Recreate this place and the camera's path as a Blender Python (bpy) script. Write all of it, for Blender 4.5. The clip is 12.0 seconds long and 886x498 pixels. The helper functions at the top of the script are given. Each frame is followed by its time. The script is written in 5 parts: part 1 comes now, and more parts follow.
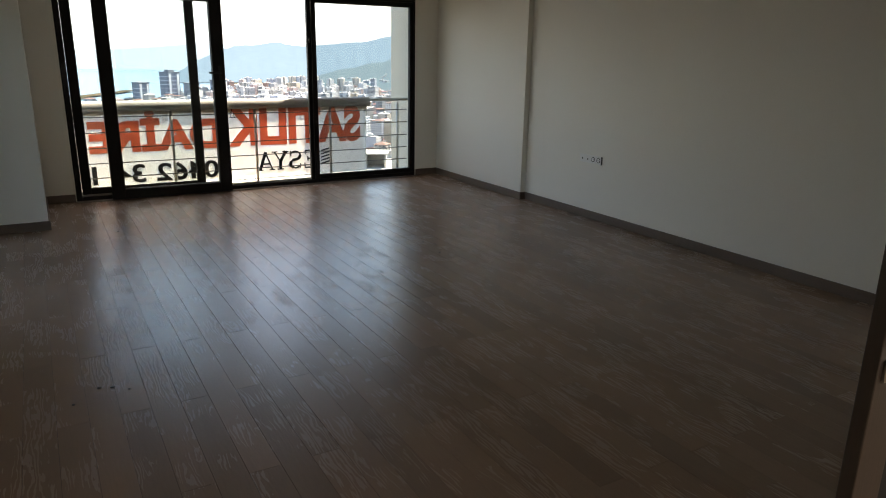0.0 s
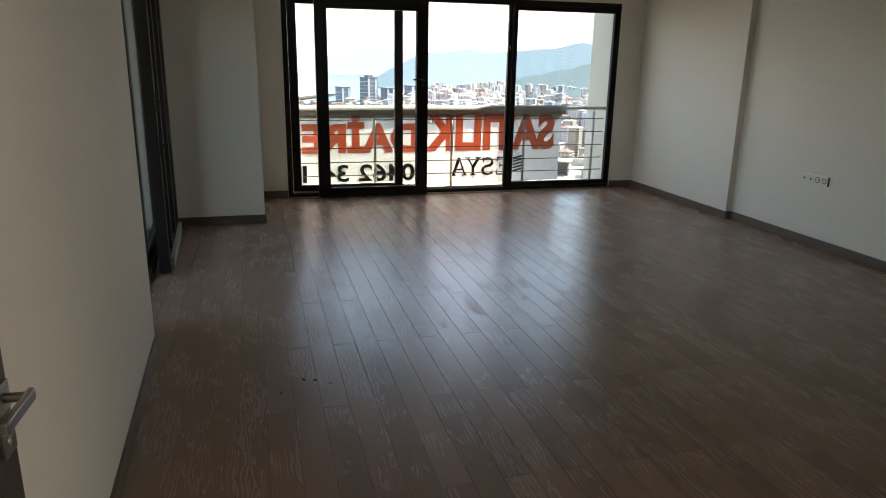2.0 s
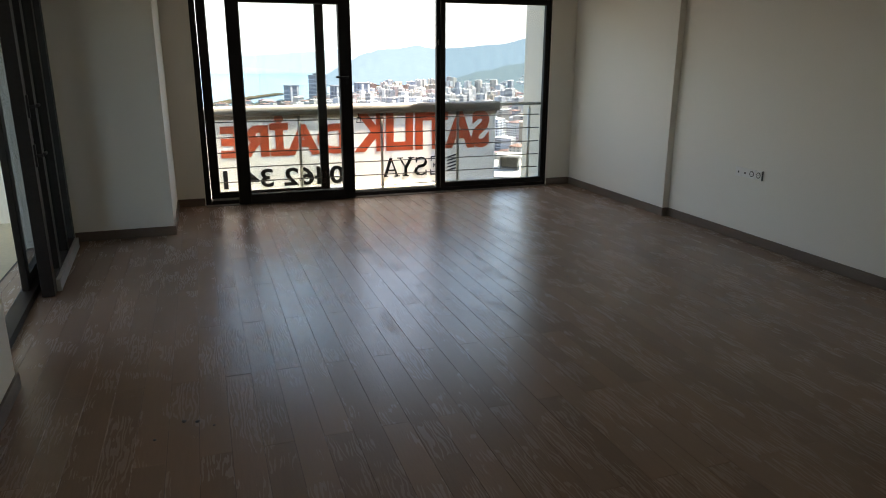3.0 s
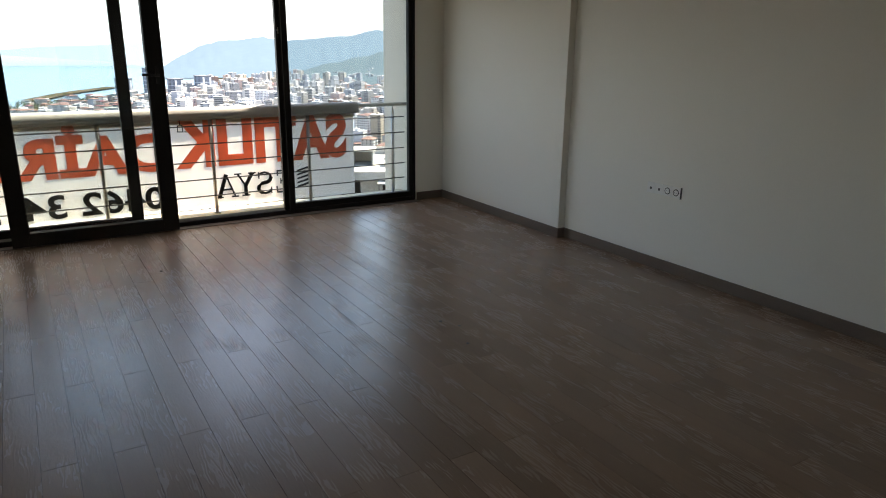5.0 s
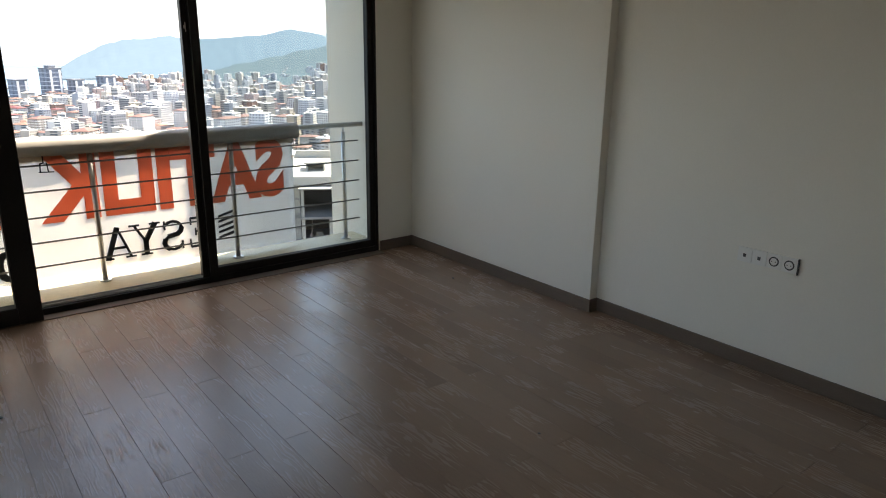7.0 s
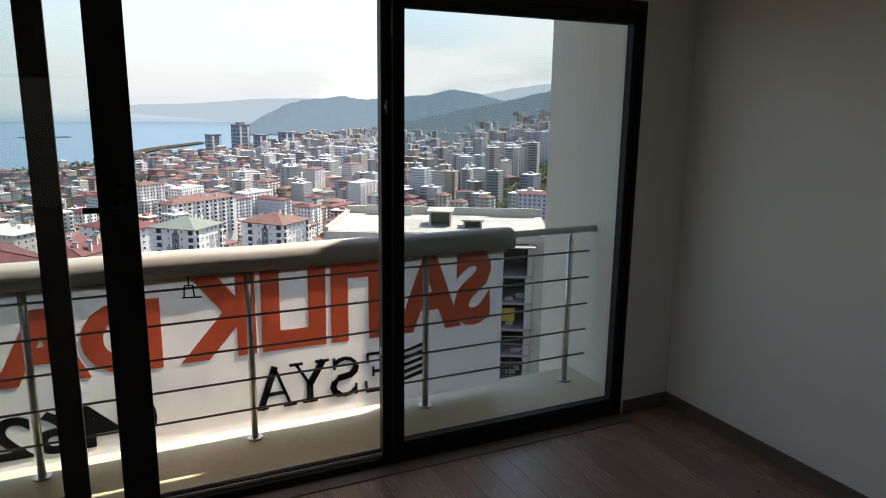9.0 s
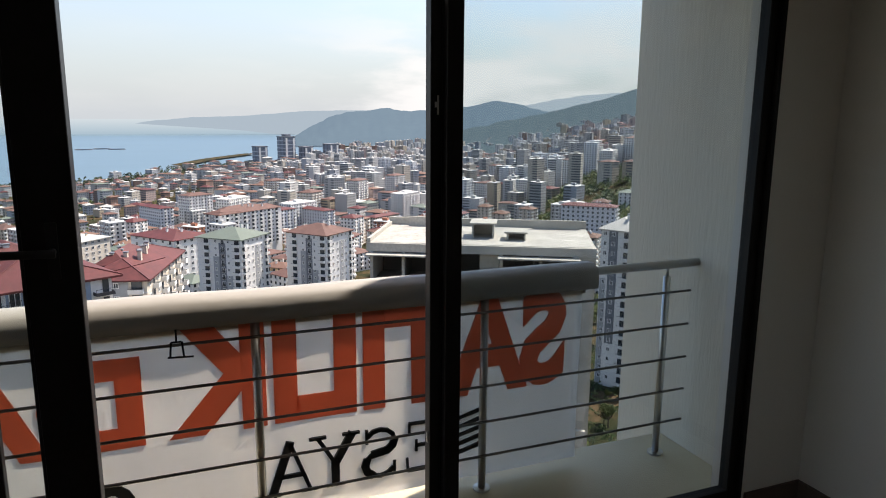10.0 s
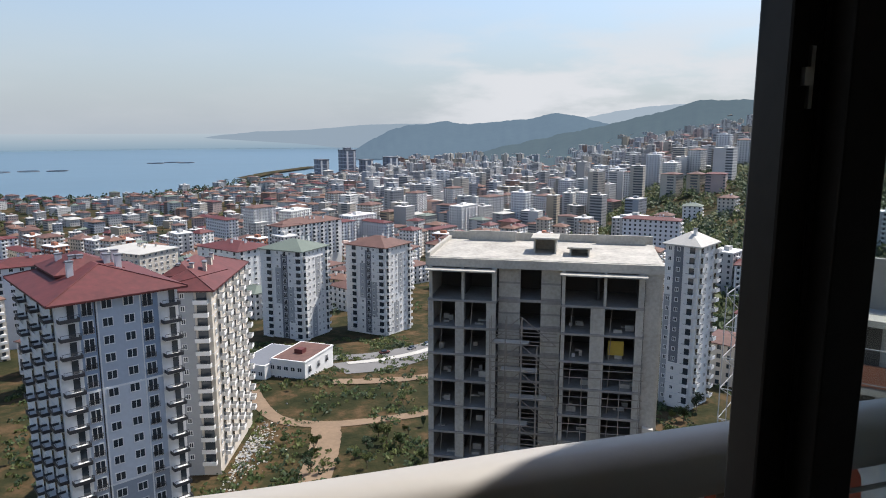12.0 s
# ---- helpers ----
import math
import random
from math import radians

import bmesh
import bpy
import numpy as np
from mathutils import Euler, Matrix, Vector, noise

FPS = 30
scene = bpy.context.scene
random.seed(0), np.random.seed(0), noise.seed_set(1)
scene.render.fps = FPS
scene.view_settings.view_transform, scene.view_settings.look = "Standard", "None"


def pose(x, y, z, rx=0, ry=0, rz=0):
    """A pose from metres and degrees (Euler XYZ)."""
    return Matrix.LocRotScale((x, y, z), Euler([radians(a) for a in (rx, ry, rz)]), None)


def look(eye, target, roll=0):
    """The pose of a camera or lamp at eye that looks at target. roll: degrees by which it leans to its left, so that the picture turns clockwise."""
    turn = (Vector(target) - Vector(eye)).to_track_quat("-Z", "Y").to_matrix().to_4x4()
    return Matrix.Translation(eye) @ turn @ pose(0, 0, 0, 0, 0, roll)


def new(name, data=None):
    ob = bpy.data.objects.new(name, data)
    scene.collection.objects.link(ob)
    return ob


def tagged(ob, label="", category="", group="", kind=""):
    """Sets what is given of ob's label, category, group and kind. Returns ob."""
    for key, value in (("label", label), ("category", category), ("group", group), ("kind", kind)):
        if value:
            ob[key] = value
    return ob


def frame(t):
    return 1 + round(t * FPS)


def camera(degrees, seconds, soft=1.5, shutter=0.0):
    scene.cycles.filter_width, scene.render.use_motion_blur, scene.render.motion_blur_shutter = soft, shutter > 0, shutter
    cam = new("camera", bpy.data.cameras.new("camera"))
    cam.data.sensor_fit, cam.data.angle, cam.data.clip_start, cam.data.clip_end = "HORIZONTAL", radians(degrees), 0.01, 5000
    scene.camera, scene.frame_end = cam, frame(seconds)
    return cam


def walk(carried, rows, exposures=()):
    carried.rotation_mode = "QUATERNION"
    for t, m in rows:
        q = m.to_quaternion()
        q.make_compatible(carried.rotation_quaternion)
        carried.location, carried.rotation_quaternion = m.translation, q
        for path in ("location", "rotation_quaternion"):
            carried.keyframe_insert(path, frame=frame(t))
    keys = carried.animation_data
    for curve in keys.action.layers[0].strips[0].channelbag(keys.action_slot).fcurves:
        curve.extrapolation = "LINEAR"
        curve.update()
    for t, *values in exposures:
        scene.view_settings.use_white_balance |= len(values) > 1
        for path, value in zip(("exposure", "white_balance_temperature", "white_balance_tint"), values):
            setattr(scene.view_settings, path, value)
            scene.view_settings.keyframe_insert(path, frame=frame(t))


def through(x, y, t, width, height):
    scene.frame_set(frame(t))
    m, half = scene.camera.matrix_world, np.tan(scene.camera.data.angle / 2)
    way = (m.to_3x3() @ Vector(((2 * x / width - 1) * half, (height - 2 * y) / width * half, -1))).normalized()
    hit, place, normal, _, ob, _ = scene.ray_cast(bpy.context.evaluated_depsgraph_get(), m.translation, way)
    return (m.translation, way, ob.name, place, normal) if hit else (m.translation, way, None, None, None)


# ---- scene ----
cam = camera(65.4, 12.0, soft=1.0)
PATH = [
    (0, (-0.075, -0.567, 1.64), (0.898, 1.094, 1.095), 1.0),
    (0.5, (-0.232, -0.471, 1.632), (0.559, 1.286, 1.095), 1.3),
    (1, (-0.283, -0.407, 1.627), (0.324, 1.422, 1.094), 1.3),
    (1.5, (-0.247, -0.392, 1.643), (0.285, 1.459, 1.106), 1.2),
    (2, (-0.149, -0.396, 1.649), (0.359, 1.462, 1.113), 1.0),
    (2.5, (0.01, -0.282, 1.651), (0.515, 1.575, 1.106), 0.8),
    (3, (0.223, -0.092, 1.639), (0.854, 1.726, 1.095), 0.2),
    (3.5, (0.334, 0.204, 1.639), (1.103, 1.967, 1.088), 0.6),
    (3.7, (0.335, 0.385, 1.637), (1.158, 2.123, 1.087), 0.7),
    (5.3, (0.866, 1.529, 1.635), (1.9, 3.148, 1.078), 0.6),
    (5.5, (0.934, 1.702, 1.617), (1.997, 3.304, 1.066), 0.7),
    (6, (1.043, 2.166, 1.644), (2.186, 3.712, 1.093), 0.7),
    (6.5, (1.232, 2.631, 1.652), (2.43, 4.134, 1.096), 0.6),
    (6.7, (1.284, 2.837, 1.65), (2.494, 4.331, 1.096), 0.7),
    (8.3, (1.653, 4.273, 1.766), (2.529, 5.981, 1.204), 1.2),
    (8.5, (1.698, 4.458, 1.761), (2.561, 6.188, 1.248), 1.2),
    (9, (1.807, 4.902, 1.784), (2.644, 6.672, 1.376), 0.7),
    (9.5, (1.98, 5.361, 1.767), (2.757, 7.163, 1.379), 0.5),
    (10, (2.1, 5.764, 1.737), (2.828, 7.588, 1.359), 0.4),
    (10.5, (2.206, 6.176, 1.751), (2.909, 8.015, 1.399), 0.3),
    (11, (2.316, 6.603, 1.727), (2.987, 8.455, 1.38), 0.4),
    (11.5, (2.363, 6.966, 1.709), (2.971, 8.841, 1.365), 0.4),
    (12, (2.374, 7.336, 1.722), (2.946, 9.221, 1.379), -0.0),
]
EXPOSURES = [(0.0, 2.72, 7650, 11), (1.0, 2.95, 7650, 11), (2.3, 2.93, 7650, 11), (3.0, 2.8, 7600, 11), (5.3, 2.68, 7450, 11), (6.7, 2.68, 7550, 11), (8.3, 2.24, 7500, 11), (9.0, 1.5, 7080, 12), (10.5, 1.15, 6980, 13), (11.0, 1.0, 6900, 13), (11.5, 0.98, 6900, 13), (12.0, 0.8, 6480, 11)]
walk(cam, [(t, look(eye, target, roll)) for t, eye, target, roll in PATH], EXPOSURES)

# ---------------------------------------------------------------- world, sun
SUN_AZ, SUN_EL = radians(71.5), radians(55)
world = bpy.data.worlds.new("sky")
scene.world = world
world.use_nodes = True
wn, wl = world.node_tree.nodes, world.node_tree.links
sky = wn.new("ShaderNodeTexSky")
sky.sky_type, sky.sun_disc = "NISHITA", False
sky.sun_elevation, sky.sun_rotation = SUN_EL, SUN_AZ
sky.altitude, sky.air_density, sky.dust_density, sky.ozone_density = 80, 1.0, 1.0, 1.5
wn["Background"].inputs["Strength"].default_value = 0.1
# pale haze towards the horizon and a soft bank of cloud low over the hills
wtc, wsep = wn.new("ShaderNodeTexCoord"), wn.new("ShaderNodeSeparateXYZ")
wl.new(wtc.outputs["Generated"], wsep.inputs[0])
haze, hmix, cmix = wn.new("ShaderNodeMapRange"), wn.new("ShaderNodeMixRGB"), wn.new("ShaderNodeMixRGB")
haze.interpolation_type = "SMOOTHSTEP"
for key, value in (("From Min", -0.02), ("From Max", 0.30), ("To Min", 0.92), ("To Max", 0.0)):
    haze.inputs[key].default_value = value
wl.new(wsep.outputs[2], haze.inputs["Value"])
hmix.inputs[2].default_value = (2.6, 2.95, 3.35, 1)
wl.new(haze.outputs[0], hmix.inputs[0])
wl.new(sky.outputs[0], hmix.inputs[1])
cmap, cno, cramp, cband, cmul = wn.new("ShaderNodeMapping"), wn.new("ShaderNodeTexNoise"), wn.new("ShaderNodeMapRange"), wn.new("ShaderNodeMapRange"), wn.new("ShaderNodeMath")
cmap.inputs["Scale"].default_value = (4.0, 4.0, 15.0)
cmap.inputs["Location"].default_value = (0.35, 0.1, 0.0)
wl.new(wtc.outputs["Generated"], cmap.inputs["Vector"])
wl.new(cmap.outputs[0], cno.inputs["Vector"])
cno.inputs["Scale"].default_value, cno.inputs["Detail"].default_value, cno.inputs["Roughness"].default_value = 1.3, 7, 0.55
for node, values in ((cramp, (0.40, 0.60, 0.0, 0.95)), (cband, (0.06, 0.19, 1.0, 0.0))):
    node.interpolation_type = "SMOOTHSTEP"
    for key, value in zip(("From Min", "From Max", "To Min", "To Max"), values):
        node.inputs[key].default_value = value
wl.new(cno.outputs["Fac"], cramp.inputs["Value"])
wl.new(wsep.outputs[2], cband.inputs["Value"])
cmul.operation = "MULTIPLY"
wl.new(cramp.outputs[0], cmul.inputs[0])
wl.new(cband.outputs[0], cmul.inputs[1])
cmix.inputs[2].default_value = (4.3, 4.42, 4.6, 1)
ceast, cmul2 = wn.new("ShaderNodeMapRange"), wn.new("ShaderNodeMath")
ceast.interpolation_type = "SMOOTHSTEP"
for key, value in zip(("From Min", "From Max", "To Min", "To Max"), (0.10, 0.40, 0.08, 1.0)):
    ceast.inputs[key].default_value = value
wl.new(wsep.outputs[0], ceast.inputs["Value"])
cmul2.operation = "MULTIPLY"
wl.new(cmul.outputs[0], cmul2.inputs[0])
wl.new(ceast.outputs[0], cmul2.inputs[1])
wl.new(cmul2.outputs[0], cmix.inputs[0])
wl.new(hmix.outputs[0], cmix.inputs[1])
wl.new(cmix.outputs[0], wn["Background"].inputs["Color"])
sun_dir = Vector((math.sin(SUN_AZ) * math.cos(SUN_EL), math.cos(SUN_AZ) * math.cos(SUN_EL), math.sin(SUN_EL)))
sun = new("sun", bpy.data.lights.new("sun", "SUN"))
sun.data.energy, sun.data.angle, sun.data.color = 3.5, radians(0.5), (1.0, 0.95, 0.88)
sun.matrix_world = look(sun_dir * 50, (0, 0, 0))
# added lamps boost the sky's light at two openings and an unseen hall window
for eye, aim, w, h, power in (((2.3, 8.05, 1.25), (2.3, 4.0, 0.6), 3.9, 2.0, 1.3), ((-1.25, 5.2, 1.2), (3, 5.2, 0.6), 2.3, 2.0, 0.12), ((3.02, -1.5, 1.5), (-1.0, -1.4, 1.0), 1.5, 1.3, 5.0)):
    lamp = new("opening_fill", bpy.data.lights.new("opening_fill", "AREA"))
    lamp.data.shape, lamp.data.size, lamp.data.size_y, lamp.data.energy, lamp.data.color = "RECTANGLE", w, h, power, (1.0, 0.97, 0.93)
    lamp.matrix_world = look(eye, aim)


# ---------------------------------------------------------------- materials
def material(name, colour, rough=0.6, metal=0.0, vary=0.12, fine=60.0, coarse=1.2, bump=0.1, depth=0.002, spec=0.5, random=0.0, stretch=(1, 1, 1), coords="Object"):
    m = bpy.data.materials.new(name)
    m.use_nodes = True
    n, l = m.node_tree.nodes, m.node_tree.links
    b = n["Principled BSDF"]
    b.inputs["Roughness"].default_value, b.inputs["Metallic"].default_value = rough, metal
    b.inputs["Specular IOR Level"].default_value = spec
    tc, mp = n.new("ShaderNodeTexCoord"), n.new("ShaderNodeMapping")
    mp.inputs["Scale"].default_value = stretch
    if coords == "World":
        geo = n.new("ShaderNodeNewGeometry")
        l.new(geo.outputs["Position"], mp.inputs["Vector"])
    else:
        l.new(tc.outputs[coords], mp.inputs["Vector"])
    big, small = n.new("ShaderNodeTexNoise"), n.new("ShaderNodeTexNoise")
    big.inputs["Scale"].default_value, big.inputs["Detail"].default_value = coarse, 4
    small.inputs["Scale"].default_value, small.inputs["Detail"].default_value = fine, 3
    for t in (big, small):
        l.new(mp.outputs[0], t.inputs["Vector"])
    add = n.new("ShaderNodeMath")
    add.operation = "ADD"
    l.new(big.outputs["Fac"], add.inputs[0])
    l.new(small.outputs["Fac"], add.inputs[1])
    val = n.new("ShaderNodeMapRange")
    val.inputs["From Min"].default_value, val.inputs["From Max"].default_value = 0.5, 1.5
    val.inputs["To Min"].default_value, val.inputs["To Max"].default_value = 1 - vary, 1 + vary
    l.new(add.outputs[0], val.inputs["Value"])
    out = val.outputs[0]
    if random:
        info, rr, mul = n.new("ShaderNodeObjectInfo"), n.new("ShaderNodeMapRange"), n.new("ShaderNodeMath")
        rr.inputs["To Min"].default_value, rr.inputs["To Max"].default_value = 1 - random, 1 + random
        mul.operation = "MULTIPLY"
        l.new(info.outputs["Random"], rr.inputs["Value"])
        l.new(rr.outputs[0], mul.inputs[0])
        l.new(out, mul.inputs[1])
        out = mul.outputs[0]
    col = n.new("ShaderNodeVectorMath")
    col.operation = "SCALE"
    col.inputs[0].default_value = colour
    l.new(out, col.inputs["Scale"])
    l.new(col.outputs[0], b.inputs["Base Color"])
    if bump:
        bp = n.new("ShaderNodeBump")
        bp.inputs["Strength"].default_value, bp.inputs["Distance"].default_value = bump, depth
        l.new(small.outputs["Fac"], bp.inputs["Height"])
        l.new(bp.outputs[0], b.inputs["Normal"])
    return m


def wood_floor():
    """Laminate boards with an embossed grain along y and a satin lacquer."""
    m = material("floor_laminate", (0.283, 0.193, 0.14), 0.3, vary=0.07, fine=14, coarse=2.2, bump=0, random=0.12, stretch=(6, 0.55, 1), coords="World")
    n, l = m.node_tree.nodes, m.node_tree.links
    b = n["Principled BSDF"]
    geo, info = n.new("ShaderNodeNewGeometry"), n.new("ShaderNodeObjectInfo")
    shift, comb, mp = n.new("ShaderNodeMath"), n.new("ShaderNodeVectorMath"), n.new("ShaderNodeMapping")
    shift.operation, shift.inputs[1].default_value = "MULTIPLY", 37.0
    l.new(info.outputs["Random"], shift.inputs[0])
    comb.operation = "ADD"
    l.new(geo.outputs["Position"], comb.inputs[0])
    l.new(shift.outputs[0], comb.inputs[1])
    mp.inputs["Scale"].default_value = (1, 0.16, 1)
    l.new(comb.outputs[0], mp.inputs["Vector"])
    wave = n.new("ShaderNodeTexWave")
    wave.wave_type, wave.bands_direction = "BANDS", "X"
    wave.inputs["Scale"].default_value, wave.inputs["Distortion"].default_value = 15, 16
    wave.inputs["Detail"].default_value, wave.inputs["Detail Scale"].default_value = 3, 1.6
    l.new(mp.outputs[0], wave.inputs["Vector"])
    bp = n.new("ShaderNodeBump")
    bp.inputs["Strength"].default_value, bp.inputs["Distance"].default_value = 0.42, 0.0009
    mp2, fine2, addh = n.new("ShaderNodeMapping"), n.new("ShaderNodeTexNoise"), n.new("ShaderNodeMath")
    mp2.inputs["Scale"].default_value = (1, 0.55, 1)
    l.new(comb.outputs[0], mp2.inputs["Vector"])
    l.new(mp2.outputs[0], fine2.inputs["Vector"])
    fine2.inputs["Scale"].default_value, fine2.inputs["Detail"].default_value, fine2.inputs["Roughness"].default_value = 70, 4, 0.6
    addh.operation = "MULTIPLY_ADD"
    addh.inputs[1].default_value = 1.8
    l.new(fine2.outputs["Fac"], addh.inputs[0])
    l.new(wave.outputs["Fac"], addh.inputs[2])
    l.new(addh.outputs[0], bp.inputs["Height"])
    l.new(bp.outputs[0], b.inputs["Normal"])
    rr = n.new("ShaderNodeMapRange")
    rr.inputs["From Min"].default_value, rr.inputs["From Max"].default_value = 0.5, 1.0
    rr.inputs["To Min"].default_value, rr.inputs["To Max"].default_value = 0.27, 0.5
    # the embossing comes and goes from board to board
    patch, pmul = n.new("ShaderNodeTexNoise"), n.new("ShaderNodeMath")
    patch.inputs["Scale"].default_value, patch.inputs["Detail"].default_value = 5.0, 3
    l.new(mp2.outputs[0], patch.inputs["Vector"])
    pmul.operation = "MULTIPLY"
    l.new(wave.outputs["Fac"], pmul.inputs[0])
    pr = n.new("ShaderNodeMapRange")
    pr.inputs["From Min"].default_value, pr.inputs["From Max"].default_value = 0.4, 0.62
    l.new(patch.outputs["Fac"], pr.inputs["Value"])
    l.new(pr.outputs[0], pmul.inputs[1])
    l.new(pmul.outputs[0], addh.inputs[2])
    l.new(pmul.outputs[0], rr.inputs["Value"])
    l.new(rr.outputs[0], b.inputs["Roughness"])
    return m


def glass(name, tint=(0.93, 0.96, 0.96), rough=0.0):
    m = bpy.data.materials.new(name)
    m.use_nodes = True
    n, l = m.node_tree.nodes, m.node_tree.links
    n.remove(n["Principled BSDF"])
    tr, gl, mix, lw = n.new("ShaderNodeBsdfTransparent"), n.new("ShaderNodeBsdfGlossy"), n.new("ShaderNodeMixShader"), n.new("ShaderNodeLayerWeight")
    tr.inputs[0].default_value = (*tint, 1)
    gl.inputs["Roughness"].default_value = rough
    power, rng2 = n.new("ShaderNodeMath"), n.new("ShaderNodeMapRange")
    power.operation, power.inputs[1].default_value = "POWER", 4.0
    rng2.inputs["To Min"].default_value, rng2.inputs["To Max"].default_value = 0.035, 0.7
    l.new(lw.outputs["Facing"], power.inputs[0])
    l.new(power.outputs[0], rng2.inputs["Value"])
    l.new(rng2.outputs[0], mix.inputs[0])
    l.new(tr.outputs[0], mix.inputs[1])
    l.new(gl.outputs[0], mix.inputs[2])
    l.new(mix.outputs[0], n["Material Output"].inputs[0])
    return m


def cloth(name, colour, through=0.45):
    """Printed vinyl that lets some light through."""
    m = material(name, colour, 0.55, vary=0.05, fine=9, coarse=1.5, bump=0.25, depth=0.01)
    n, l = m.node_tree.nodes, m.node_tree.links
    b = n["Principled BSDF"]
    src = b.inputs["Base Color"].links[0].from_socket
    t, mix = n.new("ShaderNodeBsdfTranslucent"), n.new("ShaderNodeMixShader")
    l.new(src, t.inputs[0])
    mix.inputs[0].default_value = through
    l.new(b.outputs[0], mix.inputs[1])
    l.new(t.outputs[0], mix.inputs[2])
    l.new(mix.outputs[0], n["Material Output"].inputs[0])
    return m


PAINT = material("wall_paint", (0.80, 0.77, 0.70), 0.7, vary=0.03, fine=120, coarse=0.8, bump=0.15, depth=0.0008)
CEIL = material("ceiling_paint", (0.8, 0.79, 0.76), 0.8, vary=0.02, fine=90, bump=0.1)
FLOOR = wood_floor()
JOINT = material("floor_joint", (0.05, 0.036, 0.027), 0.8, bump=0)
SKIRT = material("skirting_wood", (0.135, 0.098, 0.075), 0.5, vary=0.18, fine=40, coarse=3, bump=0.2, stretch=(1, 1, 5))
DARK = material("dark_anodised_frame", (0.018, 0.016, 0.015), 0.42, vary=0.25, fine=50, coarse=3, bump=0.08, spec=0.16)
GASKET = material("black_gasket", (0.01, 0.01, 0.01), 0.7, bump=0)
RAIL_GREY = material("grey_rail_finish", (0.42, 0.42, 0.41), 0.45, vary=0.2, fine=30, coarse=5, bump=0.2)
STEEL = material("brushed_steel", (0.62, 0.61, 0.58), 0.28, 1.0, vary=0.1, fine=80, coarse=4, bump=0.05)
# the railing's steel again, its colour darkened for the shade on the rods
RODS_SHADED = material("shaded_steel_rod", (0.20, 0.19, 0.18), 0.4, 1.0, vary=0.15, fine=60, coarse=4, bump=0.05)
NICKEL = material("satin_nickel", (0.45, 0.42, 0.38), 0.3, 1.0, vary=0.06, bump=0.04)
DOORWOOD = material("walnut_door", (0.062, 0.046, 0.038), 0.4, vary=0.2, fine=45, coarse=4, bump=0.15, stretch=(6, 6, 0.6))
PLASTIC = material("white_plastic", (0.8, 0.79, 0.76), 0.35, vary=0.02, bump=0)
HOLE = material("socket_hole", (0.05, 0.05, 0.05), 0.6, bump=0)
RENDER_WALL = material("outer_render", (0.86, 0.79, 0.66), 0.85, vary=0.08, fine=18, coarse=1.0, bump=0.4, depth=0.012, stretch=(3, 3, 0.5))
TILE = material("balcony_screed", (0.66, 0.56, 0.37), 0.6, vary=0.12, fine=25, coarse=1.5, bump=0.15)
PANE = glass("clear_pane")
PANE_TINT = glass("tinted_pane", (0.84, 0.88, 0.89))
FROST = material("frosted_glass", (0.30, 0.42, 0.42), 0.3, vary=0.05, fine=200, bump=0.15)
BANNER = cloth("banner_vinyl", (0.88, 0.83, 0.75), 0.72)
BANNER_RED = cloth("banner_red_print", (0.88, 0.38, 0.26), 0.72)
BANNER_INK = cloth("banner_dark_print", (0.06, 0.065, 0.07), 0.3)
HEM = cloth("banner_hem", (0.46, 0.43, 0.39), 0.1)


# ---------------------------------------------------------------- building helpers
def box(bm, x0, x1, y0, y1, z0, z1, mi=0, bevel=0.0):
    r = bmesh.ops.create_cube(bm, size=1)
    v = r["verts"]
    bmesh.ops.scale(bm, vec=(x1 - x0, y1 - y0, z1 - z0), verts=v)
    bmesh.ops.translate(bm, vec=((x0 + x1) / 2, (y0 + y1) / 2, (z0 + z1) / 2), verts=v)
    faces = {f for w in v for f in w.link_faces}
    for f in faces:
        f.material_index = mi
    if bevel:
        edges = list({e for w in v for e in w.link_edges})
        r = bmesh.ops.bevel(bm, geom=edges, offset=bevel, segments=2, affect="EDGES", profile=0.5)
        for f in r["faces"]:
            f.material_index = mi


def tube(bm, a, b, r, seg=14, mi=0, r2=None):
    a, b = Vector(a), Vector(b)
    d = b - a
    m = Matrix.Translation((a + b) / 2) @ d.to_track_quat("Z", "Y").to_matrix().to_4x4()
    res = bmesh.ops.create_cone(bm, cap_ends=True, segments=seg, radius1=r, radius2=r if r2 is None else r2, depth=d.length, matrix=m)
    for f in {f for w in res["verts"] for f in w.link_faces}:
        f.material_index = mi
        f.smooth = len(f.verts) == 4


def mesh_of(name, bm, mats):
    me = bpy.data.meshes.new(name)
    bm.to_mesh(me)
    bm.free()
    for m in mats if isinstance(mats, (list, tuple)) else [mats]:
        me.materials.append(m)
    return me


def part(name, bm, mats, parent=None, label=""):
    ob = new(name, mesh_of(name, bm, mats))
    ob.parent = parent
    return tagged(ob, label)


def thing(name, at, label, category, group="", kind="", turn=0.0):
    ob = new(name)
    ob.empty_display_size = 0.1
    ob.matrix_world = pose(*at, 0, 0, turn)
    return tagged(ob, label, category, group, kind)


def boxes(name, mats, parent, rows, bevel=0.0, label=""):
    bm = bmesh.new()
    for r in rows:
        box(bm, *r[:6], mi=r[6] if len(r) > 6 else 0, bevel=bevel)
    return part(name, bm, mats, parent, label)


def structure(name, mats, rows, label, category, bevel=0.0):
    return tagged(boxes(name, mats, None, rows, bevel), label, category, kind="structure")


